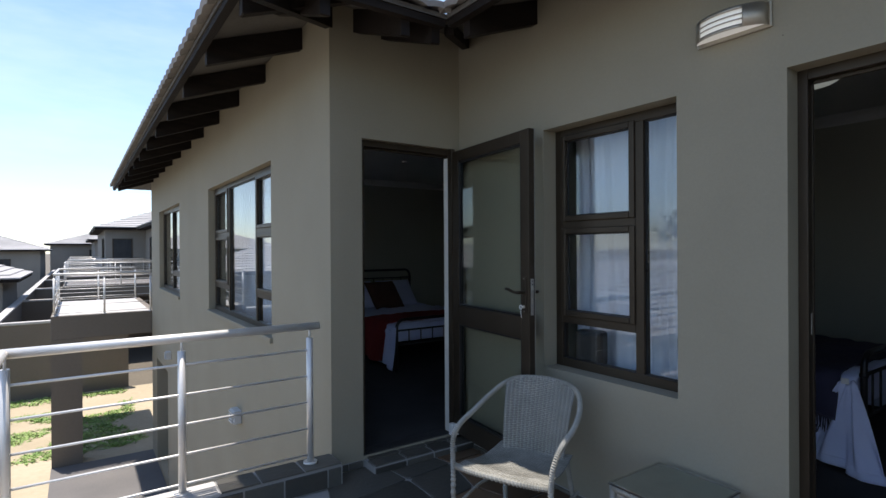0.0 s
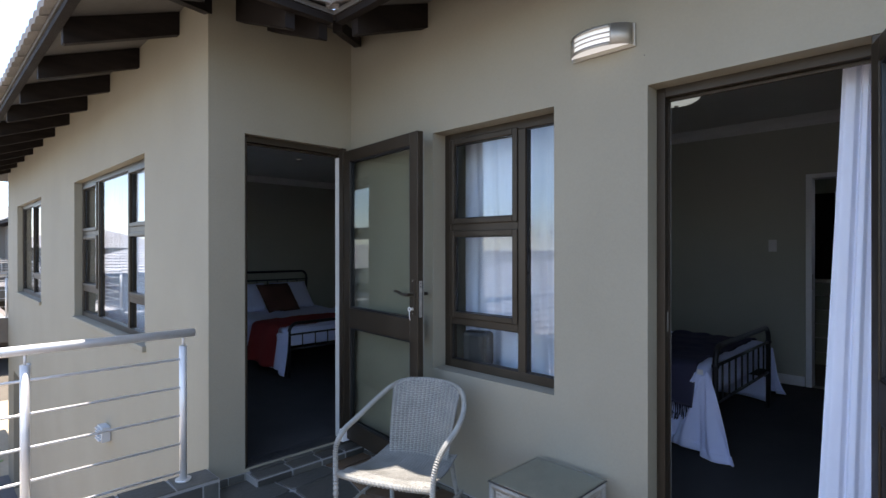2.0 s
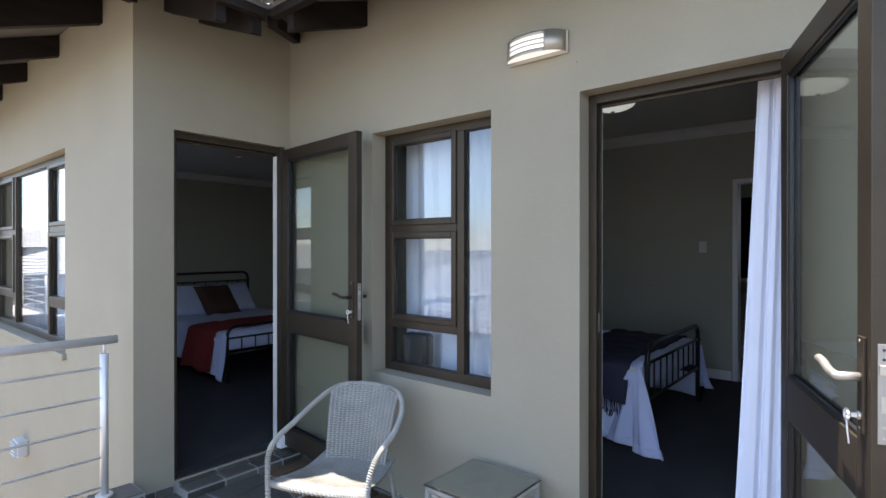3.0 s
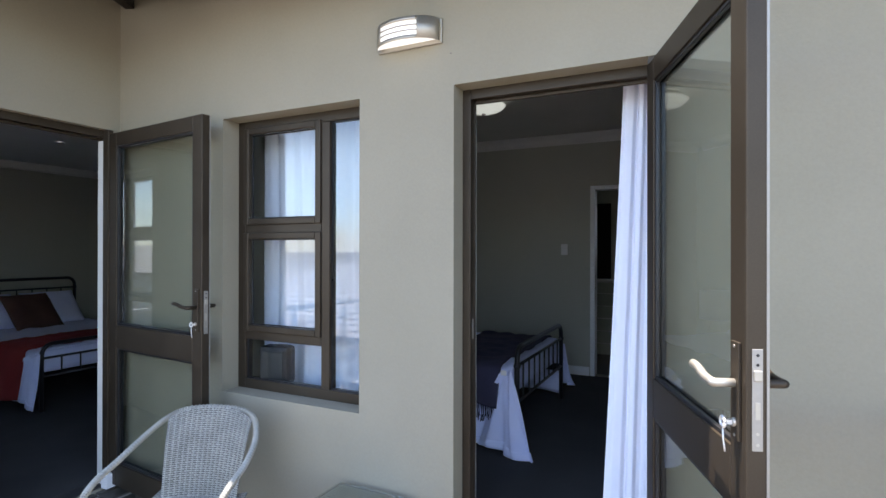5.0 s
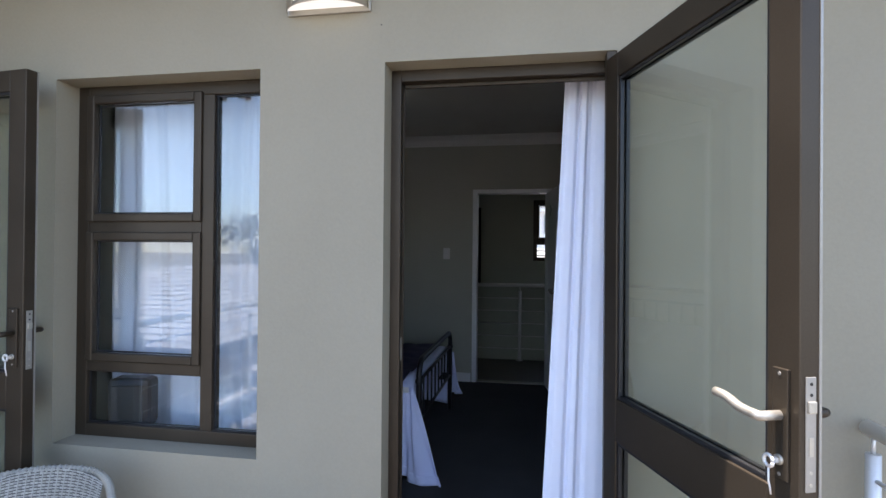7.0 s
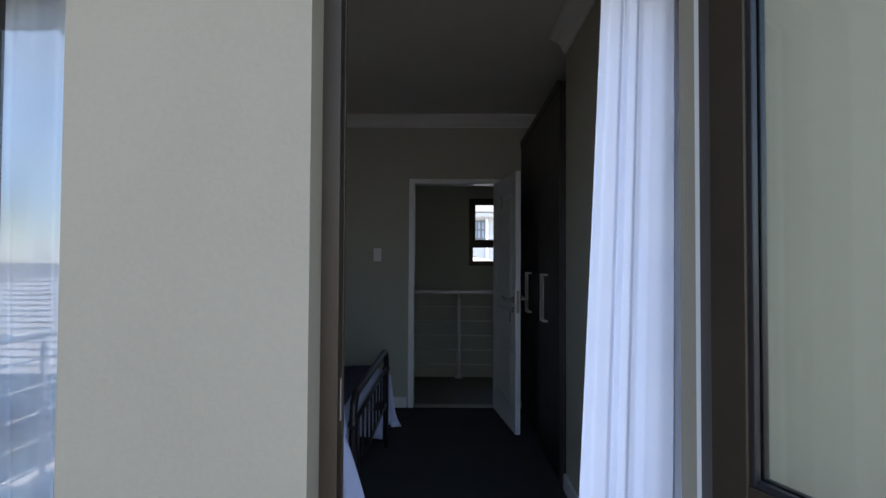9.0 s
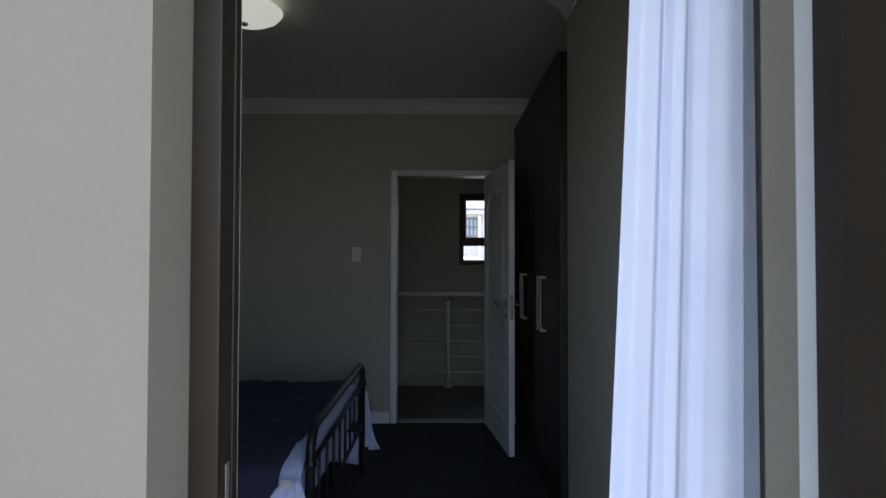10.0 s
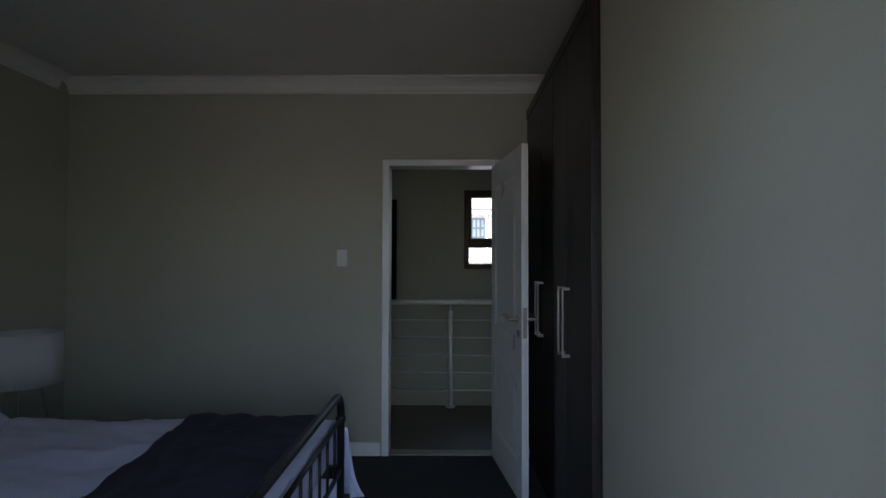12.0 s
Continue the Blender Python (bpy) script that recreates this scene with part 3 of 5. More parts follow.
def door_frame(name, m, width, z0, z1, label, hinge=-0.03, fore=0.0):
    d = thing(name, m, label, "door frame", kind="structure")
    h = z1 - z0
    part("jamb", boxes((0, -0.035, 0, 0.040, 0.035, h), (0.040, 0.005, 0, 0.044, 0.02, h - 0.06), bevel=0.0015), BRONZE, d)
    part("jamb", boxes((width - 0.035, -0.095 + fore, 0, width, -0.042 + fore, h), (width - 0.016, -0.041 + fore, 0, width, hinge, h), bevel=0.003), BRONZE, d)
    part("head", boxes((0.0405, -0.035, h - 0.045, width - 0.017, 0.035, h), (0.045, 0.005, h - 0.06, width - 0.017, 0.02, h - 0.045), bevel=0.003), BRONZE, d)
    part("strike_plate", boxes((0.0405, -0.012, 1.0 - z0 - 0.045, 0.0425, 0.0, 1.0 - z0 + 0.05), bevel=0.001), LOCK, d, "dull metal strike plate")
    return d


# local x runs towards -y for the balcony door, and towards +x for the return door
door_frame("door_1", pose(WX + 0.135, D2[1], 0.0, 0, 0, -90), D2[1] - D2[0], 0.0, LINTEL, "bronze aluminium frame of the open balcony door", -0.065, -0.035)
door_frame("door_2", pose(D1[0], RY + 0.085, F1, 0, 0, 0), D1[1] - D1[0], F1, LINTEL_R, "bronze aluminium frame of the second bedroom door", 0.03)


def lever(bm, x, y, z, out, run):
    """A bent lever from the spindle at (x, y, z); out: which side, run: length towards -x."""
    pts = [(x, y, z), (x, y + out * 0.05, z)]
    pts += [(x - run * k / 9, y + out * 0.055, z + 0.017 / (1 + math.exp(-11 * (k / 9 - 0.58)))) for k in range(0, 10)]
    return tube(bm, pts, 0.0105, 12)


def glazed_leaf(name, m, width, z0, z1, label, lever_front, lever_back):
    """An open glazed door leaf; hinge at the local origin, local x towards the lock edge, -y is the side seen first."""
    d = thing(name, m, label, "door", "glazed balcony doors")
    t, s = 0.024, 0.085
    part("stile", boxes((0, -t, z0, s, t, z1), bevel=0.003), BRONZE, d)
    part("stile", boxes((width - s, -t, z0, width, t, z1), bevel=0.003), BRONZE, d)
    part("top_rail", boxes((s, -t, z1 - s, width - s, t, z1), bevel=0.003), BRONZE, d)
    part("mid_rail", boxes((s, -t, 0.755, width - s, t, 0.90), bevel=0.003), BRONZE, d)
    part("bottom_rail", boxes((s, -t, z0, width - s, t, z0 + 0.14), bevel=0.003), BRONZE, d)
    for a, b in ((z0 + 0.14, 0.755), (0.90, z1 - s)):
        pane(part("glass_panel", boxes((s - 0.006, -0.003, a - 0.006, width - s + 0.006, 0.003, b + 0.006)), LEAF_GLASS, d, "grey-green tinted glass panel"))
        for sd in (-1, 1):
            y0, y1 = sorted((sd * 0.004, sd * (t - 0.006)))
            part("bead", boxes((s, y0, a, s + 0.012, y1, b), (width - s - 0.012, y0, a, width - s, y1, b), (s + 0.012, y0, a, width - s - 0.012, y1, a + 0.012), (s + 0.012, y0, b - 0.012, width - s - 0.012, y1, b), bevel=0.002), PLASTIC_B, d, "black glazing bead")
    for sd in (-1, 1):
        part("handle_plate", boxes((width - 0.062, sd * t, 0.927, width - 0.022, sd * (t + 0.008), 1.158), bevel=0.002), BRONZE, d)
        part("lever_handle", lever(bmesh.new(), width - 0.042, sd * t, 1.06, sd, 0.135), lever_front if sd > 0 else lever_back, d, "curved metal lever handle")
        bm = bmesh.new()
        tube(bm, [(width - 0.042, sd * (t + 0.004), 0.968), (width - 0.042, sd * (t + 0.014), 0.968)], 0.011, 12)
        part("lock_cylinder", bm, SATIN, d)
        if sd > 0:
            bm = bmesh.new()
            tube(bm, [(width - 0.042 + 0.012 * math.cos(a), t + 0.034, 0.968 + 0.012 * math.sin(a)) for a in (k * math.pi / 5 for k in range(11))], 0.004, 6)
            box(bm, width - 0.046, t + 0.012, 0.963, width - 0.038, t + 0.026, 0.973)
            tube(bm, [(width - 0.042, t + 0.034, 0.957), (width - 0.044, t + 0.032, 0.925), (width - 0.041, t + 0.031, 0.912), (width - 0.040, t + 0.030, 0.898)], 0.0022, 6)
            part("key", bm, STEEL, d, "bunch of keys in the lock")
    lp = part("lock_plate", boxes((width + 0.0002, -0.0115, 0.916, width + 0.003, 0.0115, 1.148), bevel=0.0008), LOCK, d, "dull steel lock plate")
    part("latch", boxes((width + 0.003, -0.008, 1.076, width + 0.010, 0.010, 1.10), bevel=0.002), SATIN, lp)
    part("deadbolt", boxes((width + 0.003, -0.0055, 0.988, width + 0.0042, 0.0055, 1.027), bevel=0.0008), SATIN, lp)
    for z in (0.93, 0.955, 1.112, 1.134):
        bm = bmesh.new()
        tube(bm, [(width + 0.0028, 0, z), (width + 0.0038, 0, z)], 0.0036, 8)
        part("screw", bm, SATIN if z < 1.0 else PLASTIC_B, lp)
    for sd in (-1, 1):
        for z in (0.938, 1.147):
            bm = bmesh.new()
            tube(bm, [(width - 0.042, sd * (t + 0.0075), z), (width - 0.042, sd * (t + 0.0095), z)], 0.004, 8)
            part("plate_screw", bm, LOCK, d)
    for z in (z0 + 0.25, 1.2, z1 - 0.25):
        bm = bmesh.new()
        tube(bm, [(-0.004, -t - 0.004, z - 0.05), (-0.004, -t - 0.004, z + 0.05)], 0.007, 10)
        part("hinge", bm, BRONZE, d)
    part("weather_seal", boxes((width + 0.0002, -t - 0.002, z0, width + 0.002, -t + 0.004, z1)), LOCK, d, "pale weather strip")
    return d


# balcony door leaf swung out across the balcony, and the other against the wall
glazed_leaf("glazed_door", pose(2.868, 0.135, 0, 0, 0, math.degrees(math.atan2(-0.27, -0.765))) @ Matrix.Diagonal((1, -1, 1, 1)), 0.835, -0.11, 2.085, "open bronze aluminium glazed door standing out over the balcony", SATIN, BRONZE)
glazed_leaf("glazed_door", pose(2.797, RY - 0.012, 0, 0, 0, math.degrees(math.atan2(-0.96, -0.098))) @ Matrix.Diagonal((1, -1, 1, 1)), 0.965, -0.105, 2.105, "open bronze aluminium glazed door folded towards the balcony wall", BRONZE, BRONZE)

# inner door: frame, leaf
idf = thing("door_3", pose(FAR, 1.05, 0, 0, 0, -90), "white painted inner door frame", "door frame", kind="structure")
part("jamb", boxes((0.0, -0.02, 0, 0.05, 0.13, 2.075), bevel=0.005), WHITE_PAINT, idf)
part("jamb", boxes((0.79, -0.02, 0, 0.84, 0.13, 2.075), bevel=0.005), WHITE_PAINT, idf)
part("head", boxes((0.05, -0.02, 2.03, 0.79, 0.13, 2.075), bevel=0.005), WHITE_PAINT, idf)
part("strike_plate", boxes((0.0502, 0.0, 0.95, 0.052, 0.03, 1.1)), SATIN, idf)


def panel_door(m, label):
    d = thing("panelled_door", m, label, "door")
    w, t, z1 = 0.765, 0.02, 2.02
    part("door_slab", boxes((0, -t + 0.012, 0.01, w, t - 0.012, z1)), WHITE_PAINT, d)
    for sd in (-1, 1):
        y0, y1 = sorted((sd * (t - 0.012), sd * t))
        part("stiles_and_rails", boxes((0, y0, 0.01, 0.11, y1, z1), (w - 0.11, y0, 0.01, w, y1, z1), (0.11, y0, 0.01, w - 0.11, y1, 0.22), (0.11, y0, 0.78, w - 0.11, y1, 0.93), (0.11, y0, 1.86, w - 0.11, y1, z1), bevel=0.0025), WHITE_PAINT, d)
        for a, b in ((0.25, 0.75), (0.96, 1.83)):
            bm = bmesh.new()
            rings = []
            for ins, depth in ((0.0, 0.0), (0.016, -0.008), (0.034, -0.008), (0.066, -0.001), (0.07, -0.001)):
                yy = sd * (t + depth)
                rings.append([bm.verts.new(q) for q in ((0.11 + ins, yy, a - 0.03 + ins), (w - 0.11 - ins, yy, a - 0.03 + ins), (w - 0.11 - ins, yy, b + 0.03 - ins), (0.11 + ins, yy, b + 0.03 - ins))])
            for q0, q1 in zip(rings, rings[1:]):
                for i in range(4):
                    bm.faces.new((q0[i], q0[(i + 1) % 4], q1[(i + 1) % 4], q1[i]))
            bm.faces.new(rings[-1])
            part("raised_panel", bm, WHITE_PAINT, d)
        part("lever_handle", lever(bmesh.new(), w - 0.055, sd * t, 1.03, sd, 0.12), SATIN, d, "satin metal lever handle")
        bm = bmesh.new()
        tube(bm, [(w - 0.055, sd * t, 1.03), (w - 0.055, sd * (t + 0.008), 1.03)], 0.025, 16)
        tube(bm, [(w - 0.055, sd * t, 0.95), (w - 0.055, sd * (t + 0.007), 0.95)], 0.022, 16)
        part("rose", bm, SATIN, d)
    part("lock_plate", boxes((w + 0.0002, -0.011, 0.93, w + 0.002, 0.011, 1.1)), SATIN, d)
    bm = boxes((w - 0.06, -t - 0.03, 0.86, w - 0.05, -t - 0.024, 0.945))
    part("key", bm, SATIN, d)
    return d


panel_door(pose(6.575, 0.262, 0, 0, 0, math.degrees(math.atan2(-0.105, -0.76))), "white panelled inner door standing open before the wardrobe")


# ---- railings ----
def railing(name, ends, posts, top, base, label, rods=5, group="balcony railings", cat="railing", metal=None, low=0.055, high=0.18):
    """A steel railing along a polyline of plan points, with posts at the given points."""
    r = thing(name, pose(ends[0][0], ends[0][1], base), label, cat, group)
    metal = metal or STEEL
    o = Vector((ends[0][0], ends[0][1], base))
    h = top - base
    bm = bmesh.new()
    tube(bm, [Vector((x, y, top - 0.025)) - o for x, y in ends], 0.025, 14)
    part("handrail", bm, metal, r)
    for x, y in posts:
        bm = bmesh.new()
        tube(bm, [(x - o.x, y - o.y, 0), (x - o.x, y - o.y, h - 0.10)], 0.0215, 14)
        tube(bm, [(x - o.x, y - o.y, h - 0.10), (x - o.x, y - o.y, h - 0.045)], 0.007, 8)
        p = part("post", bm, metal, r)
        bm = bmesh.new()
        tube(bm, [(x - o.x, y - o.y, 0), (x - o.x, y - o.y, 0.012)], 0.045, 16)
        part("base_flange", bm, metal, p)
    for k in range(rods):
        z = low + (h - low - high) * k / (rods - 1)
        bm = bmesh.new()
        tube(bm, [Vector((x, y, base + z)) - o for x, y in ([posts[0]] + list(ends[1:]) if len(ends) == 2 else ends)], 0.0072, 8)
        part("rod", bm, metal, r)
    return r


RYL = RY - 0.06
railing("balcony_railing", [(1.64, RYL), (0.02, RYL)], [(1.575, RYL), (0.815, RYL), (0.03, RYL)], 0.865, -0.055, "brushed steel railing with five thin rods on the balcony kerb")
railing("balcony_railing", [(0.02, RYL), (0.02, -0.66)], [(0.03, 2.3), (0.03, 1.25), (0.03, 0.2), (0.03, -0.62)], 0.865, -0.055, "brushed steel railing along the balcony front")
railing("balcony_railing", [(0.02, -0.66), (2.82, -0.66)], [(1.0, -0.66), (1.95, -0.66), (2.79, -0.66)], 0.865, -0.055, "brushed steel railing at the balcony end")
railing("stair_railing", [(7.83, 2.35), (7.83, -1.15)], [(7.83, 1.6), (7.83, 0.567), (7.83, -0.5)], 1.0, 0.0, "brushed steel stair railing on the landing", 5, "landing railing", low=0.154, high=0.193)

# ---- lamps, switches, small fittings ----
wl = thing("wall_lamp", pose(WX, 1.198, 2.320), "lit brushed steel bulkhead wall lamp with slotted front", "wall lamp")
part("back_plate", boxes((-0.012, -0.17, -0.006, 0.0, 0.17, 0.106), bevel=0.004), SATIN, wl)
HW, DEP = 0.165, 0.10


def lamp_arc(y):
    return -0.012 - DEP * (1 - (y / HW) ** 2) ** 0.5 if abs(y) < HW else -0.012


def lamp_strip(y0, y1, z0, z1, t, n=14):
    bm = bmesh.new()

    def f(u, v):
        y = y0 + (y1 - y0) * u
        return (lamp_arc(y) + t, y, z0 + (z1 - z0) * v)
    sheet(bm, f, n, 1)
    bmesh.ops.recalc_face_normals(bm, faces=bm.faces[:])
    bmesh.ops.solidify(bm, geom=bm.faces[:], thickness=0.002)
    return bm


part("cover", lamp_strip(-0.164, -0.085, 0.0, 0.10, 0.0, 8), SATIN, wl, "curved brushed steel cover")
part("cover", lamp_strip(0.115, 0.164, 0.0, 0.10, 0.0, 8), SATIN, wl, "curved brushed steel cover")
for z0, z1 in ((0.0, 0.016), (0.035, 0.041), (0.058, 0.064), (0.083, 0.10)):
    part("slat", lamp_strip(-0.085, 0.115, z0, z1, 0.0), SATIN, wl)
part("diffuser", lamp_strip(-0.15, 0.15, 0.006, 0.094, 0.010), LAMP_ON, wl, "glowing opal diffuser")
bm = bmesh.new()
prism(bm, [(lamp_arc(y) + 0.003, y, 0.004) for y in [-0.16 + 0.32 * k / 16 for k in range(17)]], (0, 0, 0.004))
part("lower_lens", bm, LAMP_ON, wl, "glowing opal underside")
bm = bmesh.new()
prism(bm, [(lamp_arc(y) + 0.003, y, 0.095) for y in [-0.16 + 0.32 * k / 16 for k in range(17)]], (0, 0, 0.004))
part("top_plate", bm, STEEL, wl)

nail = thing("wall_screw", pose(WX, 0.988, 2.262), "small dark screw head in the balcony wall", "screw")
part("head", lathe(bmesh.new(), [(0.0025, -0.001), (0.0025, 0.001), (0.0015, 0.002), (0.0004, 0.0025)], 10), BLACK_IRON, nail).matrix_local = pose(0, 0, 0, 0, -90, 0)

cl = thing("ceiling_light", pose(4.88, 1.63, CEILING), "round opal glass bowl light with metal finial on the ceiling", "ceiling light")
part("bowl", lathe(bmesh.new(), [(0.10, -0.014), (0.155, -0.030), (0.186, -0.052), (0.168, -0.075), (0.135, -0.094), (0.085, -0.110), (0.03, -0.118), (0.001, -0.119)], 32), LAMP_DOME, cl, "opal glass bowl")
part("mounting_ring", lathe(bmesh.new(), [(0.0, 0.0), (0.12, 0.0), (0.12, -0.02), (0.0, -0.02)], 24), SATIN, cl)
part("finial", lathe(bmesh.new(), [(0.001, -0.116), (0.016, -0.118), (0.018, -0.126), (0.008, -0.134), (0.001, -0.136)], 16), SATIN, cl, "small metal finial")

sw = thing("light_switch", pose(FAR, 1.335, 1.38), "white plastic light switch beside the inner door", "light switch")
part("plate", boxes((-0.009, -0.036, -0.06, 0, 0.036, 0.06), bevel=0.003), PLASTIC_W, sw)
part("rocker", boxes((-0.013, -0.014, 0.01, -0.009, 0.014, 0.035), bevel=0.001), PLASTIC_W, sw)
part("rocker", boxes((-0.013, -0.014, -0.035, -0.009, 0.014, -0.01), bevel=0.001), PLASTIC_W, sw)

sd = thing("door_stop", pose(2.775, RY - 0.012, F1 + 0.005), "small white plastic box at the foot of the door frame", "door stop")
part("body", boxes((-0.045, -0.045, 0, 0.02, 0.01, 0.09), bevel=0.005), PLASTIC_W, sd)
for y, z in ((5.85, -0.44), (10.9, -0.62)):
    el = thing("outdoor_light", pose(AX, y, z), "small off-white louvred outdoor light on the facade", "outdoor light", "facade lights")
    part("back_box", boxes((-0.08, -0.09, -0.06, 0, 0.09, 0.08), bevel=0.008), PLASTIC_G, el)
    for k in range(4):
        part("louvre", boxes((-0.102, -0.08, -0.045 + 0.033 * k, -0.08, 0.07, -0.033 + 0.033 * k), bevel=0.003), PLASTIC_G, el)

# ---- curtains ----
rod = thing("curtain_rod", pose(3.18, 0, 2.37), "dark metal curtain rod above the balcony door", "curtain rod")
bm = bmesh.new()
tube(bm, [(0, 0.03, 0), (0, 2.75, 0)], 0.012, 10)
part("pole", bm, BLACK_IRON, rod)
for y in (0.06, 1.25, 2.72):
    part("bracket", boxes((-0.13, y - 0.01, -0.012, 0.0, y + 0.01, 0.012)), BLACK_IRON, rod)


def curtain(name, x, ytop, ybot, z0, z1, folds, depth, label, seed, profile=()):
    """A hanging curtain; profile: how far back (x) it lies at parts u of its width, in place of even folds."""
    rnd = random.Random(seed)
    ph, ph2 = rnd.uniform(0, 6), rnd.uniform(0, 6)
    c = thing(name, pose(x, 0, 0), label, "curtain", "white curtains")

    def f(u, v):
        k = v ** 1.1
        y = (ytop[0] * (1 - k) + ybot[0] * k) * (1 - u) + (ytop[1] * (1 - k) + ybot[1] * k) * u
        w = u + 0.05 * math.sin(5 * u + ph2) + 0.015 * math.sin(4 * v + 7 * u)
        a = 2 * math.pi * folds * w + ph
        out = depth * (math.sin(a) + 0.3 * math.sin(2.3 * a + 1 + v) * (1 - 0.5 * v)) * (0.6 + 0.4 * v)
        if profile:
            w = min(max(u + 0.012 * math.sin(2.6 * v + 5 * u), 0.0), 1.0)
            for (u0, x0), (u1, x1) in zip(profile, profile[1:]):
                if u0 <= w <= u1:
                    k2 = (w - u0) / (u1 - u0)
                    out = (x0 + (x1 - x0) * k2 * k2 * (3 - 2 * k2)) * (0.9 - 0.25 * v)
            a = 0.0
        return (out, y + 0.010 * math.cos(a) * v, z1 + (z0 - z1) * v)
    part("fabric", sheet(bmesh.new(), f, 150, 24, 0.002), CURTAIN, c)
    if z1 > 2.35:
        hem = lambda u, v: Vector(f(u, 0.975 + 0.025 * v)) + Vector((-0.002, 0, 0))
        part("hem", sheet(bmesh.new(), hem, 150, 1, 0.002), CURTAIN, c)
    return c


curtain("curtain", 3.165, (0.062, 0.273), (0.050, 0.370), 0.03, 2.36, 1.2, 0.014, "white curtain gathered beside the open balcony door", 3, ((0.0, 0.028), (0.13, 0.016), (0.18, -0.014), (0.30, -0.020), (0.42, -0.013), (0.49, 0.010), (0.54, 0.006), (0.60, -0.016), (0.66, -0.013), (0.705, 0.014), (0.78, -0.012), (0.90, -0.016), (1.0, 0.006)))
curtain("curtain", 3.20, (1.30, 2.44), (1.30, 2.43), 0.04, 2.36, 9, 0.022, "white curtain drawn across the window", 8)
curtain("curtain", AX + 0.34, (5.0, 7.6), (5.0, 7.6), -0.1, 2.3, 15, 0.03, "white curtain drawn across the wide facade window", 5)
curtain("curtain", AX + 0.34, (9.7, 12.5), (9.7, 12.5), -0.25, 2.3, 16, 0.03, "white curtain behind the further facade window", 6)
# ---- black box on the sill ----
spk = thing("speaker", pose(3.065, 2.215, SILL + 0.02, 0, 0, 12), "small rounded black speaker on the window sill", "speaker")
part("body", boxes((-0.055, -0.095, 0.0, 0.055, 0.095, 0.225), bevel=0.025), PLASTIC_B, spk)
part("grille", boxes((-0.061, -0.07, 0.03, -0.053, 0.07, 0.195), bevel=0.003), surf("speaker_grille", (0.012, 0.012, 0.012), (0.022, 0.022, 0.022), 0.5, fine=300, bump=0.5), spk)

# ---- wardrobe ----
wd = thing("wardrobe", pose(4.90, 0.03, 0), "dark brown veneered built-in wardrobe with four tall doors", "wardrobe")
part("body", boxes((0, -0.62, 0.0, 1.68, -0.022, 2.40)), WOOD, wd)
part("side_strip", boxes((0.0, -0.021, 0.0, 0.05, 0.004, 2.40), bevel=0.002), WOOD, wd)
part("top_strip", boxes((0.05, -0.021, 2.36, 1.68, 0.006, 2.42), bevel=0.004), WOOD, wd)
for k, (a, b, hx) in enumerate(((0.053, 0.433, 0.388), (0.437, 0.768, 0.478), (0.772, 1.105, 1.06), (1.109, 1.676, 1.155))):
    d = part("door", boxes((a, -0.02, 0.08, b, 0.0, 2.357), bevel=0.002), WOOD, wd)
    bm = boxes((hx - 0.006, 0.028, 0.92, hx + 0.006, 0.038, 1.24), (hx - 0.008, 0.0, 0.92, hx + 0.008, 0.038, 0.934), (hx - 0.008, 0.0, 1.226, hx + 0.008, 0.038, 1.24), bevel=0.002)
    part("bar_handle", bm, LOCK, d, "square steel bar handle")
part("plinth", boxes((0.05, -0.02, 0, 1.68, -0.01, 0.078)), WOOD, wd)


# ---- beds ----
def arch(bm, x0, x1, z0, z1, rad, r):
    pts = [(x0, 0, z0), (x0, 0, z1 - rad)]
    pts += [(x0 + rad - rad * math.cos(a), 0, z1 - rad + rad * math.sin(a)) for a in (k * math.pi / 12 for k in range(1, 7))]
    pts += [(x1 - rad + rad * math.sin(a), 0, z1 - rad + rad * math.cos(a)) for a in (k * math.pi / 12 for k in range(0, 6))]
    pts += [(x1, 0, z1 - rad), (x1, 0, z0)]
    return tube(bm, pts, r, 10)


def iron_bed(m, w, l, foot_z, head_z, deck, label):
    """A black iron bed; foot rail along local x at y = 0, head at y = l."""
    b = thing("iron_bed", m, label, "bed", "iron beds")
    for nm, y, z in (("footboard", 0.0, foot_z), ("headboard", l, head_z)):
        bm = arch(bmesh.new(), 0, w, 0.0, z, 0.10, 0.019)
        bmesh.ops.translate(bm, verts=bm.verts, vec=(0, y, 0))
        p = part(nm, bm, BLACK_IRON, b, "black iron arched bed end")
        zl = deck - 0.10
        zu = z - 0.13
        bm = tubes([[(0, y, zl), (w, y, zl)], [(0, y, zu), (w, y, zu)]], 0.011)
        part("cross_bar", bm, BLACK_IRON, p)
        n = 9
        for k in range(1, n):
            bm = bmesh.new()
            tube(bm, [(w * k / n, y, zl), (w * k / n, y, zu)], 0.007, 8)
            lathe_at = Vector((w * k / n, y, zu))
            bmesh.ops.create_icosphere(bm, subdivisions=1, radius=0.013, matrix=Matrix.Translation(lathe_at))
            part("spindle", bm, BLACK_IRON, p)
        for x in (0, w):
            bm = bmesh.new()
            bmesh.ops.create_icosphere(bm, subdivisions=2, radius=0.026, matrix=Matrix.Translation((x, y, zu)))
            part("knuckle", bm, BLACK_IRON, p)
    part("side_rail", boxes((-0.01, 0.0, deck - 0.14, 0.02, l, deck - 0.08)), BLACK_IRON, b)
    part("side_rail", boxes((w - 0.02, 0.0, deck - 0.14, w + 0.01, l, deck - 0.08)), BLACK_IRON, b)
    part("mattress", boxes((0.02, 0.04, deck - 0.08, w - 0.02, l - 0.03, deck + 0.14), bevel=0.05), LINEN, b)
    return b


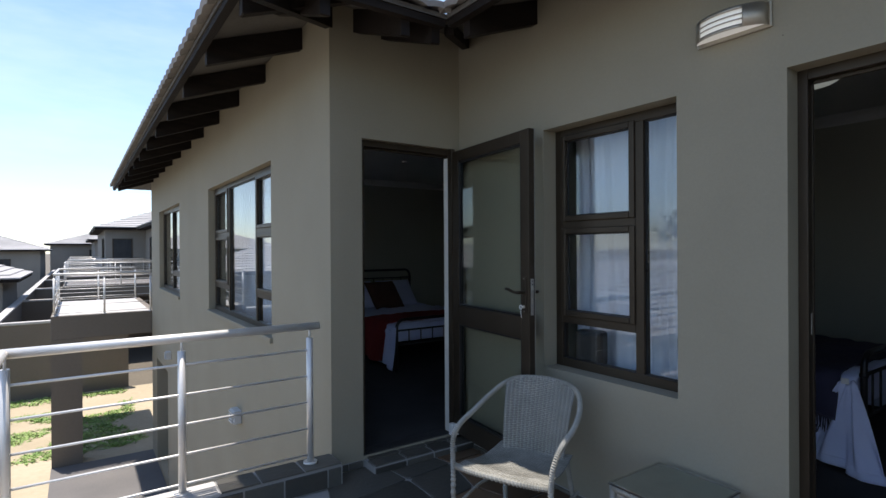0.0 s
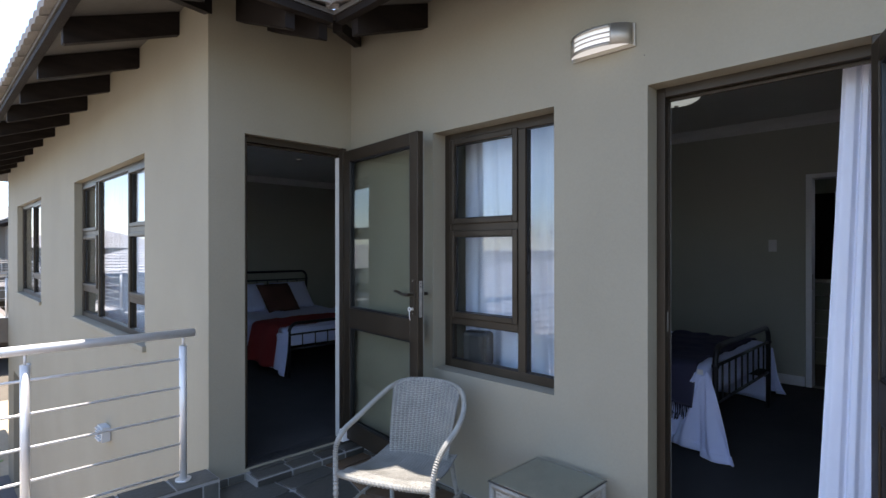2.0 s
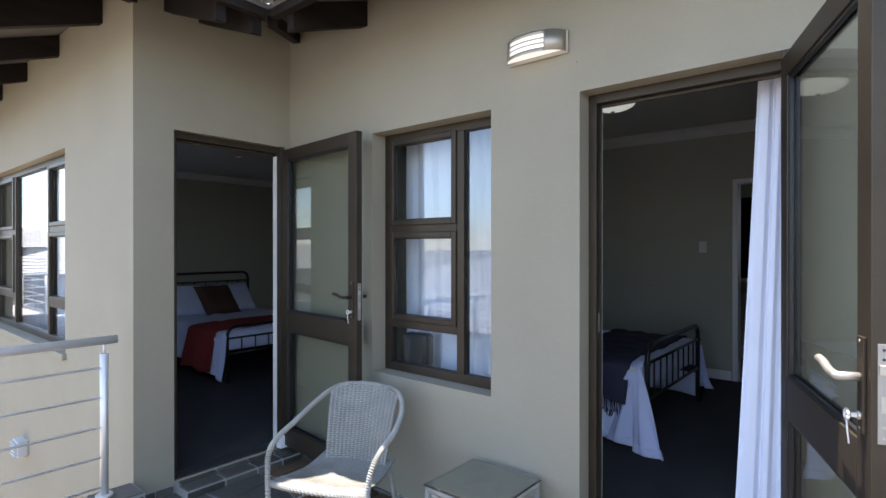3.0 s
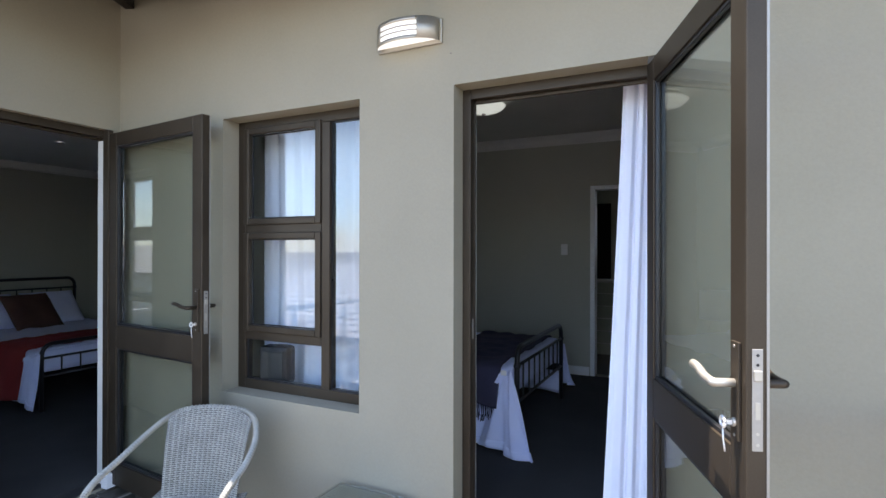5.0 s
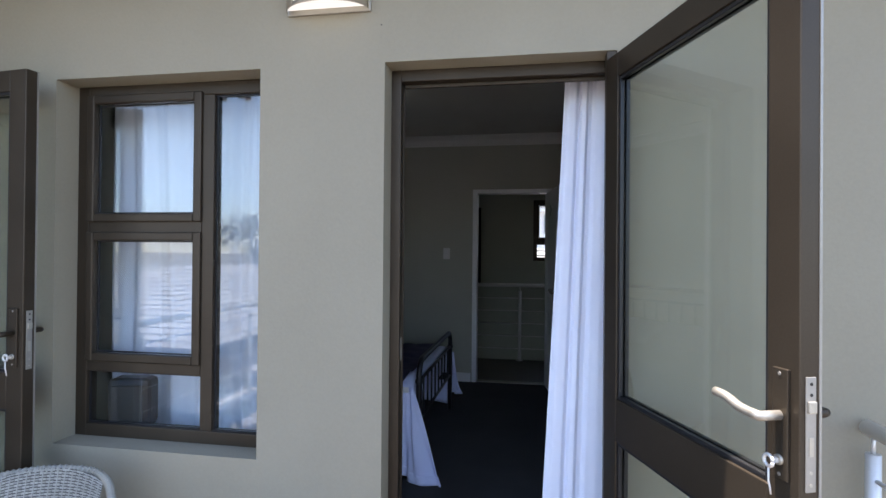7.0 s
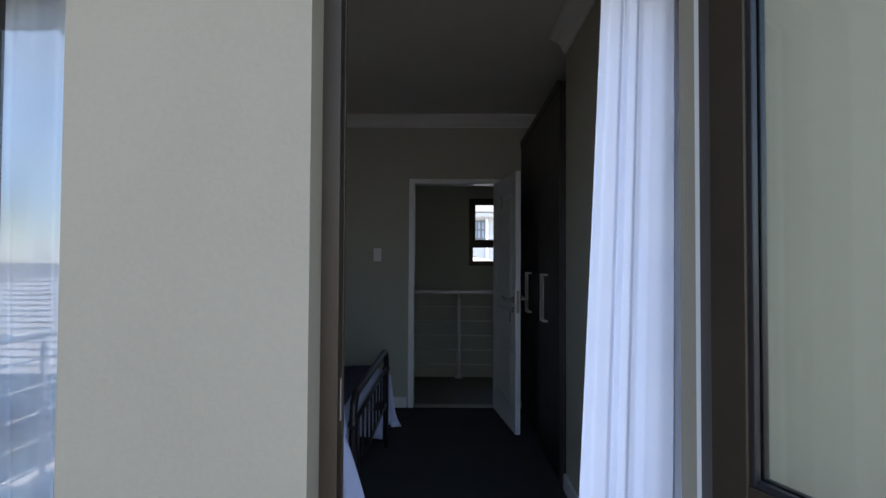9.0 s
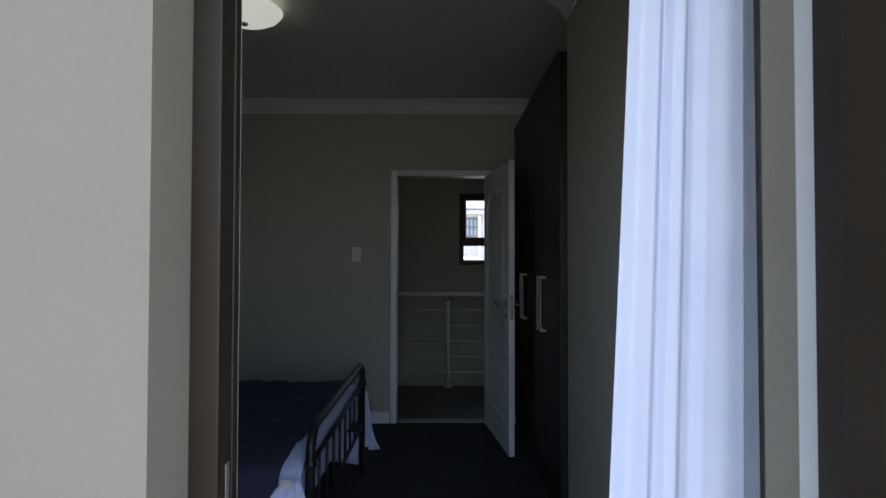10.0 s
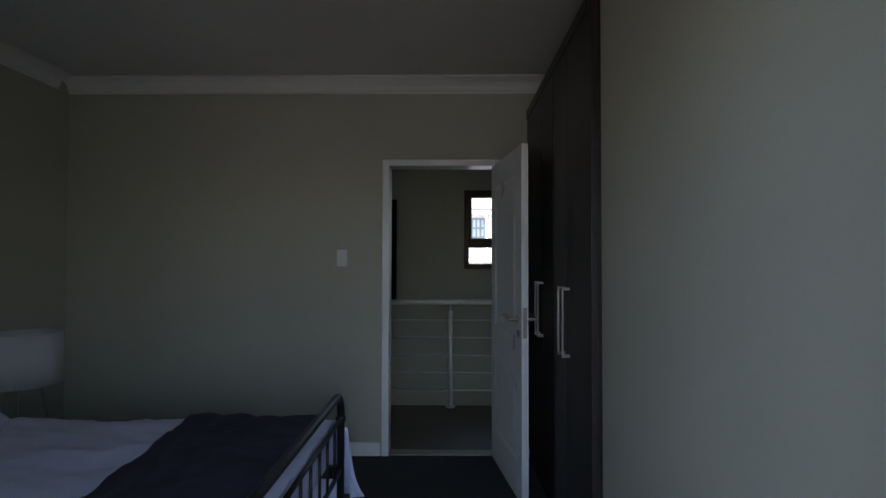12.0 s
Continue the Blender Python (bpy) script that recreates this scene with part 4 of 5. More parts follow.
def drape(w, y0, y1, top, low, over, flare, seed, thick=0.012, mid=0.0, skew=0.0, crease=0.021):
    """A bed cover over local x from -over to w + over, y0..y1, hanging to low(u, v) at its sides."""
    rnd = random.Random(seed)
    ph = [rnd.uniform(0, 6) for _ in range(6)]
    side = 0.34
    total = w + 2 * (over + side)

    def f(u, v):
        s = u * total - over - side
        y = y0 + (y1 + skew * u - y0) * v
        wob = 0.006 * math.sin(9 * y + ph[0]) * math.sin(5 * s + ph[1]) + 0.004 * math.sin(17 * s + 8 * y + ph[2])
        wob += crease * (abs(noise.noise((s * 5.5, y * 6.5, seed))) - 0.2) + 0.4 * crease * noise.noise((s * 14, y * 11, seed + 3))
        edge = min(s + over, w + over - s)
        if edge >= 0:
            z = top + wob - 0.03 * max(0, 1 - edge / 0.09) ** 2
            x = s
        else:
            h = -edge
            z = top - 0.03 - (h / side) * (top - 0.03 - low)
            bulge = flare * (h / side) + 0.018 * math.sin(15 * y + ph[3]) * (h / side)
            x = -over - bulge if s < w / 2 else w + over + bulge
            z += 0.012 * math.sin(11 * y + ph[4])
        if mid and v < 0.02 and edge >= 0:
            z -= mid
        return (x, y, z)
    return sheet(bmesh.new(), f, 72, 44, thick)


def pillow(name, m, w, h, t, mat, label, group="bed pillows"):
    p = thing(name, m, label, "pillow" if name == "pillow" else "cushion", group)
    bm = bmesh.new()
    n = 14
    g = {}
    for s in (1, -1):
        for i in range(n + 1):
            for j in range(n + 1):
                a, b = 2 * i / n - 1, 2 * j / n - 1
                e = max((1 - a ** 4) * (1 - b ** 4), 0) ** 0.5
                rim = i in (0, n) or j in (0, n)
                if rim and s < 0:
                    g[s, i, j] = g[1, i, j]
                    continue
                k = 1 - 0.05 * (a * a * b * b)
                g[s, i, j] = bm.verts.new((a * w / 2 * (1 - 0.05 * (1 - b * b)), b * h / 2 * (1 - 0.05 * (1 - a * a)), s * t / 2 * e + 0.006 * math.sin(7 * a + 3 * b) * e))
        for i in range(n):
            for j in range(n):
                q = [g[s, i, j], g[s, i + 1, j], g[s, i + 1, j + 1], g[s, i, j + 1]]
                bm.faces.new(q if s > 0 else q[::-1]).smooth = True
    part("cover", bm, mat, p)
    return p


BX, BY, BW, BL, DECK = 4.26, 1.13, 1.31, 2.08, 0.40
bed_m = pose(BX, BY, 0)
bed = iron_bed(bed_m, BW, BL, 0.685, 1.05, DECK, "black iron double bed with white linen and a navy throw")
dv = thing("bed_cover", bed_m, "white cotton bed cover hanging over the sides of the iron bed", "bed cover")
part("cloth", drape(BW, 0.03, BL - 0.06, 0.555, 0.04, 0.03, 0.05, 5), LINEN, dv)
th = thing("throw_blanket", bed_m, "navy blue throw with a fringe across the foot of the bed", "throw")
part("cloth", drape(BW, 0.10, 0.60, 0.572, 0.29, 0.07, 0.065, 5, 0.008, skew=0.2), NAVY, th)
bm = bmesh.new()
rnd = random.Random(11)
for k in range(70):
    y = 0.11 + 0.49 * k / 69
    x = -0.138 + rnd.uniform(-0.006, 0.006)
    tube(bm, [(x, y, 0.30), (x - 0.006, y + rnd.uniform(-0.008, 0.008), 0.24), (x - 0.008 + rnd.uniform(-0.01, 0.01), y + rnd.uniform(-0.016, 0.016), 0.175 + rnd.uniform(0, 0.045))], 0.0028, 4)
part("fringe", bm, NAVY, th, "navy blue fringe")


def corner_fall(name, m, corners, label, seed, amp=1.0):
    """A loose corner of the cover: a fan of folds from the bed corner to the floor."""
    c = thing(name, m, label, "bed cover")
    a, b, tip, back = (Vector(q) for q in corners)

    def f(u, v):
        top = a.lerp(b, u)
        bottom = back.lerp(tip, u)
        p = top.lerp(bottom, v)
        fold = (0.045 * math.sin(u * 19 + seed + 2 * v) + 0.02 * math.sin(u * 37 + 2 * seed - 3 * v)) * amp * v ** 0.7 * (1 - 0.3 * u)
        return p + Vector((fold * 0.7, -fold, 0.012 * math.sin(u * 9 + v * 4)))
    part("cloth", sheet(bmesh.new(), f, 56, 18, 0.004), LINEN, c)
    part("hem", sheet(bmesh.new(), lambda u, v: f(u, 0.90 + 0.1 * v) + Vector((-0.006, -0.004, 0)), 56, 3, 0.004), LINEN, c, "stitched double hem")
    return c


corner_fall("cover_corner", bed_m, [(-0.088, 0.085, 0.52), (-0.05, 0.03, 0.515), (-0.29, -0.20, 0.012), (-0.115, 0.42, 0.03)], "white bed cover corner falling towards the floor", 1, 0.6)
corner_fall("cover_corner", bed_m, [(BW + 0.035, 0.30, 0.42), (BW + 0.02, -0.03, 0.50), (BW + 0.18, -0.11, 0.09), (BW + 0.13, 0.35, 0.17)], "white bed cover corner hanging by the foot of the bed", 4)
tag = thing("fabric_label", bed_m, "small white fabric care label on the bed cover", "label")
part("tab", boxes((-0.102, 0.045, 0.505, -0.098, 0.085, 0.54), bevel=0.001), PLASTIC_W, tag)
for k, x in enumerate((0.36, 0.97)):
    pillow("pillow", bed_m @ pose(x, BL - 0.30, 0.62, 32, 0, 0), 0.60, 0.42, 0.15, LINEN, "white pillow leaning at the head of the iron bed")

bs = thing("bedside_table", pose(5.95, 3.05, 0), "dark small bedside table beyond the bed", "bedside table")
part("top", boxes((-0.21, -0.2, 0.32, 0.21, 0.2, 0.35), bevel=0.004), WOOD, bs)
for sx in (-0.18, 0.18):
    for sy in (-0.17, 0.17):
        part("leg", boxes((sx - 0.02, sy - 0.02, 0, sx + 0.02, sy + 0.02, 0.32)), WOOD, bs)
tl = thing("table_lamp", pose(5.95, 3.075, 0.35), "table lamp with white drum shade on thin legs", "table lamp")
bm = lathe(bmesh.new(), [(0.198, 0.285), (0.191, 0.585), (0.187, 0.585), (0.194, 0.285), (0.198, 0.285)], 32)
part("shade", bm, SHADE, tl, "white fabric drum shade")
for k in range(3):
    a = math.radians(90 + 120 * k)
    bm = bmesh.new()
    tube(bm, [(0.14 * math.cos(a), 0.14 * math.sin(a), 0), (0.06 * math.cos(a), 0.06 * math.sin(a), 0.44)], 0.006, 8)
    part("leg", bm, SATIN, tl)
bm = bmesh.new()
tube(bm, [(0, 0, 0.36), (0, 0, 0.48)], 0.02, 10)
part("lamp_holder", bm, PLASTIC_W, tl)

# second bedroom
B1 = pose(3.46, 5.45, F1)
iron_bed(B1, 1.54, 2.25, 0.62, 1.12, 0.42, "black iron double bed with white linen and a red throw")
dv = thing("bed_cover", B1, "white bed cover hanging over the sides of the second bed", "bed cover")
part("cloth", drape(1.54, 0.03, 2.15, 0.575, 0.16, 0.03, 0.05, 21), LINEN, dv)
th = thing("throw_blanket", B1, "red throw laid across the foot of the second bed", "throw")
part("cloth", drape(1.54, 0.12, 0.78, 0.592, 0.12, 0.075, 0.085, 21, 0.008), RED, th)
corner_fall("cover_corner", B1, [(-0.09, 0.12, 0.50), (-0.03, -0.035, 0.53), (-0.13, -0.13, 0.05), (-0.105, 0.26, 0.12)], "white bed cover corner falling to the floor", 2, 0.3)
for x, y, z, mt, nm, lab, sz in ((0.42, 1.95, 0.76, LINEN, "pillow", "white pillow leaning on the second bed", 0.62), (1.12, 1.95, 0.76, LINEN, "pillow", "white pillow leaning on the second bed", 0.62), (0.76, 1.70, 0.76, RUST, "cushion", "rust brown cushion before the pillows", 0.55)):
    pillow(nm, B1 @ pose(x, y, z, 50, 0, 8 if nm == "cushion" else 0), sz, 0.52, 0.17, mt, lab)
dn = thing("downlight", pose(3.9, 6.0, 2.5), "small recessed downlight in the second bedroom ceiling", "downlight")
part("rim", lathe(bmesh.new(), [(0.04, 0.0), (0.045, -0.004), (0.03, -0.006), (0.028, 0.0)], 16), SATIN, dn)
part("bulb", lathe(bmesh.new(), [(0.027, -0.002), (0.001, -0.003)], 12), LAMP_ON, dn)


# ---- wicker furniture ----
def weave(bm, f, nu, nv, gap=0.12, lift=0.004):
    """Basket weave over f(u, v): short flat strands going over and under."""
    for i in range(nu):
        for j in range(nv):
            over = (i + j) % 2
            g = gap * (1 if over else 0.5)
            u0, u1 = (i + 0.02) / nu, (i + 0.98) / nu
            v0, v1 = (j + g) / nv, (j + 1 - g) / nv
            q = [Vector(f(u, v)) for u, v in ((u0, v0), (u1, v0), (u1, v1), (u0, v1))]
            nrm = (q[1] - q[0]).cross(q[3] - q[0]).normalized()
            mid = (q[0] + q[1]) / 2 + nrm * lift * (1 if over else 0.2), (q[2] + q[3]) / 2 + nrm * lift * (1 if over else 0.2)
            a = [bm.verts.new(p) for p in (q[0], mid[0], q[1], q[2], mid[1], q[3])]
            bm.faces.new((a[0], a[1], a[4], a[5])), bm.faces.new((a[1], a[2], a[3], a[4]))


def wrapped(bm, pts, r, turns):
    """A bar wrapped with wicker: a tube with a rippled radius."""
    pts = [Vector(p) for p in pts]
    n = len(pts) - 1
    fine = []
    for k in range(turns * 2 + 1):
        s = k / (turns * 2) * n
        i = min(int(s), n - 1)
        t = s - i
        p0, p1, p2, p3 = pts[max(i - 1, 0)], pts[i], pts[i + 1], pts[min(i + 2, n)]
        fine.append(0.5 * ((2 * p1) + (p2 - p0) * t + (2 * p0 - 5 * p1 + 4 * p2 - p3) * t * t + (3 * p1 - p0 - 3 * p2 + p3) * t ** 3))
    side, last = None, None
    rings = []
    for i, p in enumerate(fine):
        d = (fine[min(i + 1, len(fine) - 1)] - fine[max(i - 1, 0)]).normalized()
        side = d.orthogonal().normalized() if side is None else (side - d * side.dot(d)).normalized()
        up = d.cross(side)
        rr = r * (1.08 if i % 2 else 0.70)
        rings.append([bm.verts.new(p + (side * math.cos(a) + up * math.sin(a)) * rr) for a in (2 * math.pi * k / 8 for k in range(8))])
    for a, b in zip(rings, rings[1:]):
        for k in range(8):
            bm.faces.new((a[k], a[(k + 1) % 8], b[(k + 1) % 8], b[k]))
    bm.faces.new(rings[0][::-1]), bm.faces.new(rings[-1])
    return bm


# local: x across, -y is the front
ch = thing("wicker_chair", pose(2.33, 2.09, BAL, 0, 0, -67), "pale grey wicker armchair partly in the sun", "chair")
SH = 0.415


def seat_f(u, v):
    x = (u - 0.5) * (0.50 - 0.06 * v)
    return (x, -0.26 + 0.46 * v, SH - 0.035 * math.sin(math.pi * v) - 0.03 * v - 0.02 * math.sin(math.pi * u) + (-0.02 * max(0, 1 - v * 8)))


def back_f(u, v):
    a = (u - 0.5) * 2
    half = 0.185 + 0.03 * v
    return (a * half, 0.185 + 0.10 * v + 0.02 * v * v - 0.045 * a * a, SH - 0.06 + 0.415 * v - 0.05 * abs(a) ** 2.6 * v ** 3)


bm = bmesh.new()
weave(bm, seat_f, 26, 60, 0.10, 0.0022)
part("seat", bm, WICKER, ch, "woven wicker seat")
# added dark sheet: shade between the seat strands, put in as colour
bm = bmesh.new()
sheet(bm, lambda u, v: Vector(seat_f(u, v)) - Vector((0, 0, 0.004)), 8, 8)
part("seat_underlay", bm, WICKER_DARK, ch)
bm = bmesh.new()
weave(bm, back_f, 17, 42, 0.25, 0.005)
part("backrest", bm, WICKER, ch, "woven wicker backrest")
# the same behind the backrest, shade of its gaps as a dark sheet
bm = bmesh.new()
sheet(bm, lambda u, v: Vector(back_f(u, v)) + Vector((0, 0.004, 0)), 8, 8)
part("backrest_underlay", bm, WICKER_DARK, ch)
hoop = [(0.27, -0.29, 0.0), (0.272, -0.28, SH - 0.1), (0.276, -0.277, SH + 0.02), (0.288, -0.25, SH + 0.112), (0.297, -0.16, SH + 0.16), (0.298, -0.02, SH + 0.188), (0.286, 0.11, SH + 0.228), (0.262, 0.20, SH + 0.267), (0.222, 0.268, SH + 0.306), (0.15, 0.305, SH + 0.336)]
bm = bmesh.new()
wrapped(bm, [(-x, y, z) for x, y, z in hoop] + [(0, 0.318, SH + 0.348)] + hoop[::-1], 0.0150, 170)
part("arm_hoop", bm, WICKER, ch, "wicker wrapped hoop of arms and top rail")
for k in range(17):
    bm = bmesh.new()
    u = (k + 0.5) / 17
    tube(bm, [Vector(back_f(u, v)) - Vector((0, 0.003, 0)) for v in (0, 0.25, 0.5, 0.75, 0.98)], 0.0022, 5)
    part("rib", bm, WICKER, ch)
for s in (-1, 1):
    bm = bmesh.new()
    wrapped(bm, [(s * 0.19, 0.185, SH - 0.06), (s * 0.205, 0.21, 0.2), (s * 0.23, 0.27, 0.0)], 0.014, 36)
    part("rear_leg", bm, WICKER, ch)
    bm = bmesh.new()
    wrapped(bm, [(s * 0.262, -0.27, 0.17), (s * 0.25, -0.02, 0.2), (s * 0.24, 0.23, 0.17)], 0.009, 30)
    part("stretcher", bm, WICKER, ch)
bm = bmesh.new()
wrapped(bm, [(-0.27, -0.27, SH - 0.03), (-0.13, -0.285, SH - 0.035), (0.13, -0.285, SH - 0.035), (0.27, -0.27, SH - 0.03)], 0.017, 36)
part("front_rim", bm, WICKER, ch)

tb = thing("side_table", pose(2.60, 1.36, BAL), "small square wicker side table with a glass top", "side table")
TS, THT = 0.205, 0.425
part("glass_top", boxes((-TS, -TS, THT + 0.0012, TS, TS, THT + 0.007), bevel=0.001), glass_mat("table_glass", (0.92, 0.95, 0.92), 0.19), tb, "clear glass table top")
bm = bmesh.new()
weave(bm, lambda u, v: ((u - 0.5) * 0.39, (v - 0.5) * 0.39, THT + 0.0002), 34, 80, 0.02, 0.0008)
part("woven_top", bm, WICKER, tb)
part("edge_seal", boxes((-TS - 0.002, -TS - 0.002, THT - 0.004, TS + 0.002, TS + 0.002, THT - 0.0005), bevel=0.001), PLASTIC_B, tb, "thin black seal under the glass edge")
# added dark board, its colour giving the shade below the woven top
part("top_gap_shade", boxes((-0.195, -0.195, THT - 0.03, 0.195, 0.195, THT - 0.015)), WICKER_DARK, tb)
for sx, sy in ((-1, -1), (1, -1), (1, 1), (-1, 1)):
    bm = bmesh.new()
    wrapped(bm, [(sx * 0.19, sy * 0.19, 0), (sx * 0.19, sy * 0.19, 0.25), (sx * 0.19, sy * 0.19, THT - 0.002)], 0.016, 34)
    part("leg", bm, WICKER, tb)
for a, b in (((-1, -1), (1, -1)), ((1, -1), (1, 1)), ((1, 1), (-1, 1)), ((-1, 1), (-1, -1))):
    bm = bmesh.new()
    wrapped(bm, [(a[0] * 0.19, a[1] * 0.19, THT - 0.02), (0.5 * (a[0] + b[0]) * 0.19, 0.5 * (a[1] + b[1]) * 0.19, THT - 0.02), (b[0] * 0.19, b[1] * 0.19, THT - 0.02)], 0.016, 30)
    part("apron", bm, WICKER, tb)
    p = Vector(((a[0] + b[0]) / 2 * 0.19, (a[1] + b[1]) / 2 * 0.19, 0))
    along = Vector((b[0] - a[0], b[1] - a[1], 0)) * 0.085
    bm = bmesh.new()
    weave(bm, lambda u, v: p + along * (2 * u - 1) + Vector((0, 0, THT - 0.14 + 0.10 * v)), 10, 7)
    part("side_weave", bm, WICKER, tb)

# ---- outdoors ----
solid("ground", boxes((-900, -900, GROUND - 0.5, 900, 900, GROUND)), EARTH, "dry ground of the estate", "ground")
solid("ground_garden", boxes((-4.0, 2.0, GROUND - 0.2, 3.85, 20.8, GROUND + 0.012)), SAND, "pale sandy garden ground", "ground")
solid("pavement", boxes((-0.15, 3.2, GROUND, AX, 13.85, GROUND + 0.03)), PAVING, "dark paved patio beside the house", "pavement")


def far_window(parent, m, w, h, cols=2, rows=2, glass=None, bar=None):
    win = part("window", boxes((-0.03, -w / 2, 0, 0.02, w / 2, h)), glass or FAR_GLASS, parent)
    win.matrix_local = m
    for k in range(cols + 1):
        y = -w / 2 + w * k / cols
        part("frame_bar", boxes((-0.05, y - 0.03, -0.03, -0.028, y + 0.03, h + 0.03)), bar or BRONZE, win)
    for k in range(rows + 1):
        z = h * k / rows
        part("frame_bar", boxes((-0.052, -w / 2, z - 0.025, -0.029, w / 2, z + 0.025)), bar or BRONZE, win)
    return win


def hip_roof(bm, x0, y0, x1, y1, ze, slope, over=0.6, course=0.34):
    """A hip roof in stepped courses, so that each course has its own edge."""
    x0, y0, x1, y1 = x0 - over, y0 - over, x1 + over, y1 + over
    half = min(x1 - x0, y1 - y0) / 2
    n = max(int(half / course), 2)
    for k in range(n):
        d0, d1 = half * k / n, half * (k + 1) / n
        z0 = ze + slope * d0
        z1 = ze + slope * d1
        lo = [(x0 + d0, y0 + d0, z0 + 0.03), (x1 - d0, y0 + d0, z0 + 0.03), (x1 - d0, y1 - d0, z0 + 0.03), (x0 + d0, y1 - d0, z0 + 0.03)]
        hi = [(x0 + d1, y0 + d1, z1 - 0.012), (x1 - d1, y0 + d1, z1 - 0.012), (x1 - d1, y1 - d1, z1 - 0.012), (x0 + d1, y1 - d1, z1 - 0.012)]
        base = [(p[0], p[1], z0 - 0.02) for p in lo]
        vl, vh, vb = ([bm.verts.new(p) for p in q] for q in (lo, hi, base))
        for i in range(4):
            j = (i + 1) % 4
            bm.faces.new((vl[i], vl[j], vh[j], vh[i]))
            bm.faces.new((vb[i], vb[j], vl[j], vl[i]))
        if k == 0:
            bm.faces.new(vb[::-1])
    return bm


def house(x0, y0, x1, y1, ze, label, slope=0.36, windows=(), group="neighbouring houses", over=0.6, render=None, eave=None, glass=None, bar=None):
    h = thing("house", pose((x0 + x1) / 2, (y0 + y1) / 2, GROUND), label, "house", group)
    ox, oy = (x0 + x1) / 2, (y0 + y1) / 2
    part("wall", boxes((x0 - ox, y0 - oy, 0, x1 - ox, y1 - oy, ze - GROUND + 0.05)), render or PLASTER_FAR, h)
    part("roof", hip_roof(bmesh.new(), x0 - ox, y0 - oy, x1 - ox, y1 - oy, ze - GROUND, slope, over), TILE_FAR, h, "pale tiled hip roof")
    part("eave_board", boxes((x0 - ox - over + 0.05, y0 - oy - over + 0.05, ze - GROUND - 0.16, x1 - ox + over - 0.05, y1 - oy + over - 0.05, ze - GROUND - 0.03)), eave or TIMBER, h, "eave boards")
    for side, s, z, w, hh, c, r in windows:
        if side == "w":
            m = pose(x0 - ox, s - oy, z - GROUND)
        elif side == "e":
            m = pose(x1 - ox, s - oy, z - GROUND, 0, 0, 180)
        else:
            m = pose(s - ox, y0 - oy, z - GROUND, 0, 0, 90)
        far_window(h, m, w, hh, c, r, glass, bar)
    return h


# the next houses of the row, with their balconies
house(1.75, 38.0, 12.0, 52.0, 2.75, "next taupe house of the row with pale tiled roof", windows=(("s", 2.65, 0.1, 1.0, 1.93, 1, 1), ("w", 39.5, 0.2, 0.5, 1.9, 1, 1), ("w", 41.5, 0.2, 0.5, 1.9, 1, 1)), group="row houses")
house(3.9, 17.0, 14.0, 38.0, 2.75, "set-back taupe house of the row with slim windows", windows=tuple(("w", y, 0.1, 0.55, 2.0, 1, 1) for y in (25.5, 27.5, 30.0, 32.5, 35.0)), group="row houses")
house(1.75, 60.0, 12.0, 74.0, 2.4, "further taupe house of the row", windows=(("s", 4.0, 0.0, 1.4, 2.0, 1, 1),), group="row houses")
for i, (y0, y1, zt) in enumerate(((13.85, 17.9, -0.06), (25.5, 29.5, -0.06), (34.0, 37.6, -0.06), (46.0, 50.0, -0.06))):
    b = thing("neighbour_balcony", pose(-0.14, y0, zt), "plastered balcony on pillars beside the next house", "balcony", "neighbour balconies")
    xr = 1.85 if i == 0 else 3.85
    part("slab", boxes((0, 0, -0.5, xr + 0.14, y1 - y0, 0), bevel=0.01), BROWN_RENDER, b)
    part("deck", boxes((0.1, 0.1, 0.0, xr, y1 - y0 - 0.1, 0.006)), CEMENT if i == 0 else PAVING, b, "balcony floor")
    part("pillar", boxes((0, 0, GROUND - zt, 0.55, 0.45, -0.5)), BROWN_RENDER, b)
    part("pillar", boxes((0, y1 - y0 - 0.45, GROUND - zt, 0.55, y1 - y0, -0.5)), BROWN_RENDER, b)
    e = 0.06
    xa, xb = -0.14 + e, xr - 0.12
    railing("balcony_railing", [(xb, y0 + e), (xa, y0 + e), (xa, y1 - e), (xb, y1 - e)], [(xb, y0 + e), ((xa + xb) / 2, y0 + e), (xa, y0 + e), (xa, (y0 + y1) / 2), (xa, y1 - e), (xb, y1 - e), ((xa + xb) / 2, y1 - e)], zt + 0.92, zt, "steel railing round a neighbour's balcony")

# garden walls
for x0, y0, x1, y1 in ((-1.9, 21.0, -1.7, 80.0), (-14.0, 20.8, AX, 21.0), (-1.7, 30.0, 3.9, 30.2), (-1.7, 39.0, 1.75, 39.2), (-1.7, 50.0, 1.75, 50.2)):
    g = thing("garden_wall", pose(x0, y0, GROUND), "taupe plastered garden wall with pale coping", "garden wall", "garden walls")
    part("wall", boxes((0, 0, 0, x1 - x0, y1 - y0, 2.35)), BROWN_RENDER, g)
    part("coping", boxes((-0.03, -0.03, 2.35, x1 - x0 + 0.03, y1 - y0 + 0.03, 2.43), bevel=0.01), CEMENT, g, "pale cement coping")

# houses across the lane to the west and further north
house(-26.0, -14.0, -5.2, 5.5, -1.0, "low house opposite with a broad pale tiled roof", slope=0.30, group="opposite houses")
house(-24.0, 9.0, -7.5, 19.0, -1.1, "low house opposite with a pale tiled roof", slope=0.33, group="opposite houses")
house(-14.0, 27.1, -2.1, 33.4, 0.26, "low house beyond the garden wall with pale roof", slope=0.36, windows=(("s", -6.0, -2.0, 1.4, 1.2, 2, 1),), group="opposite houses")
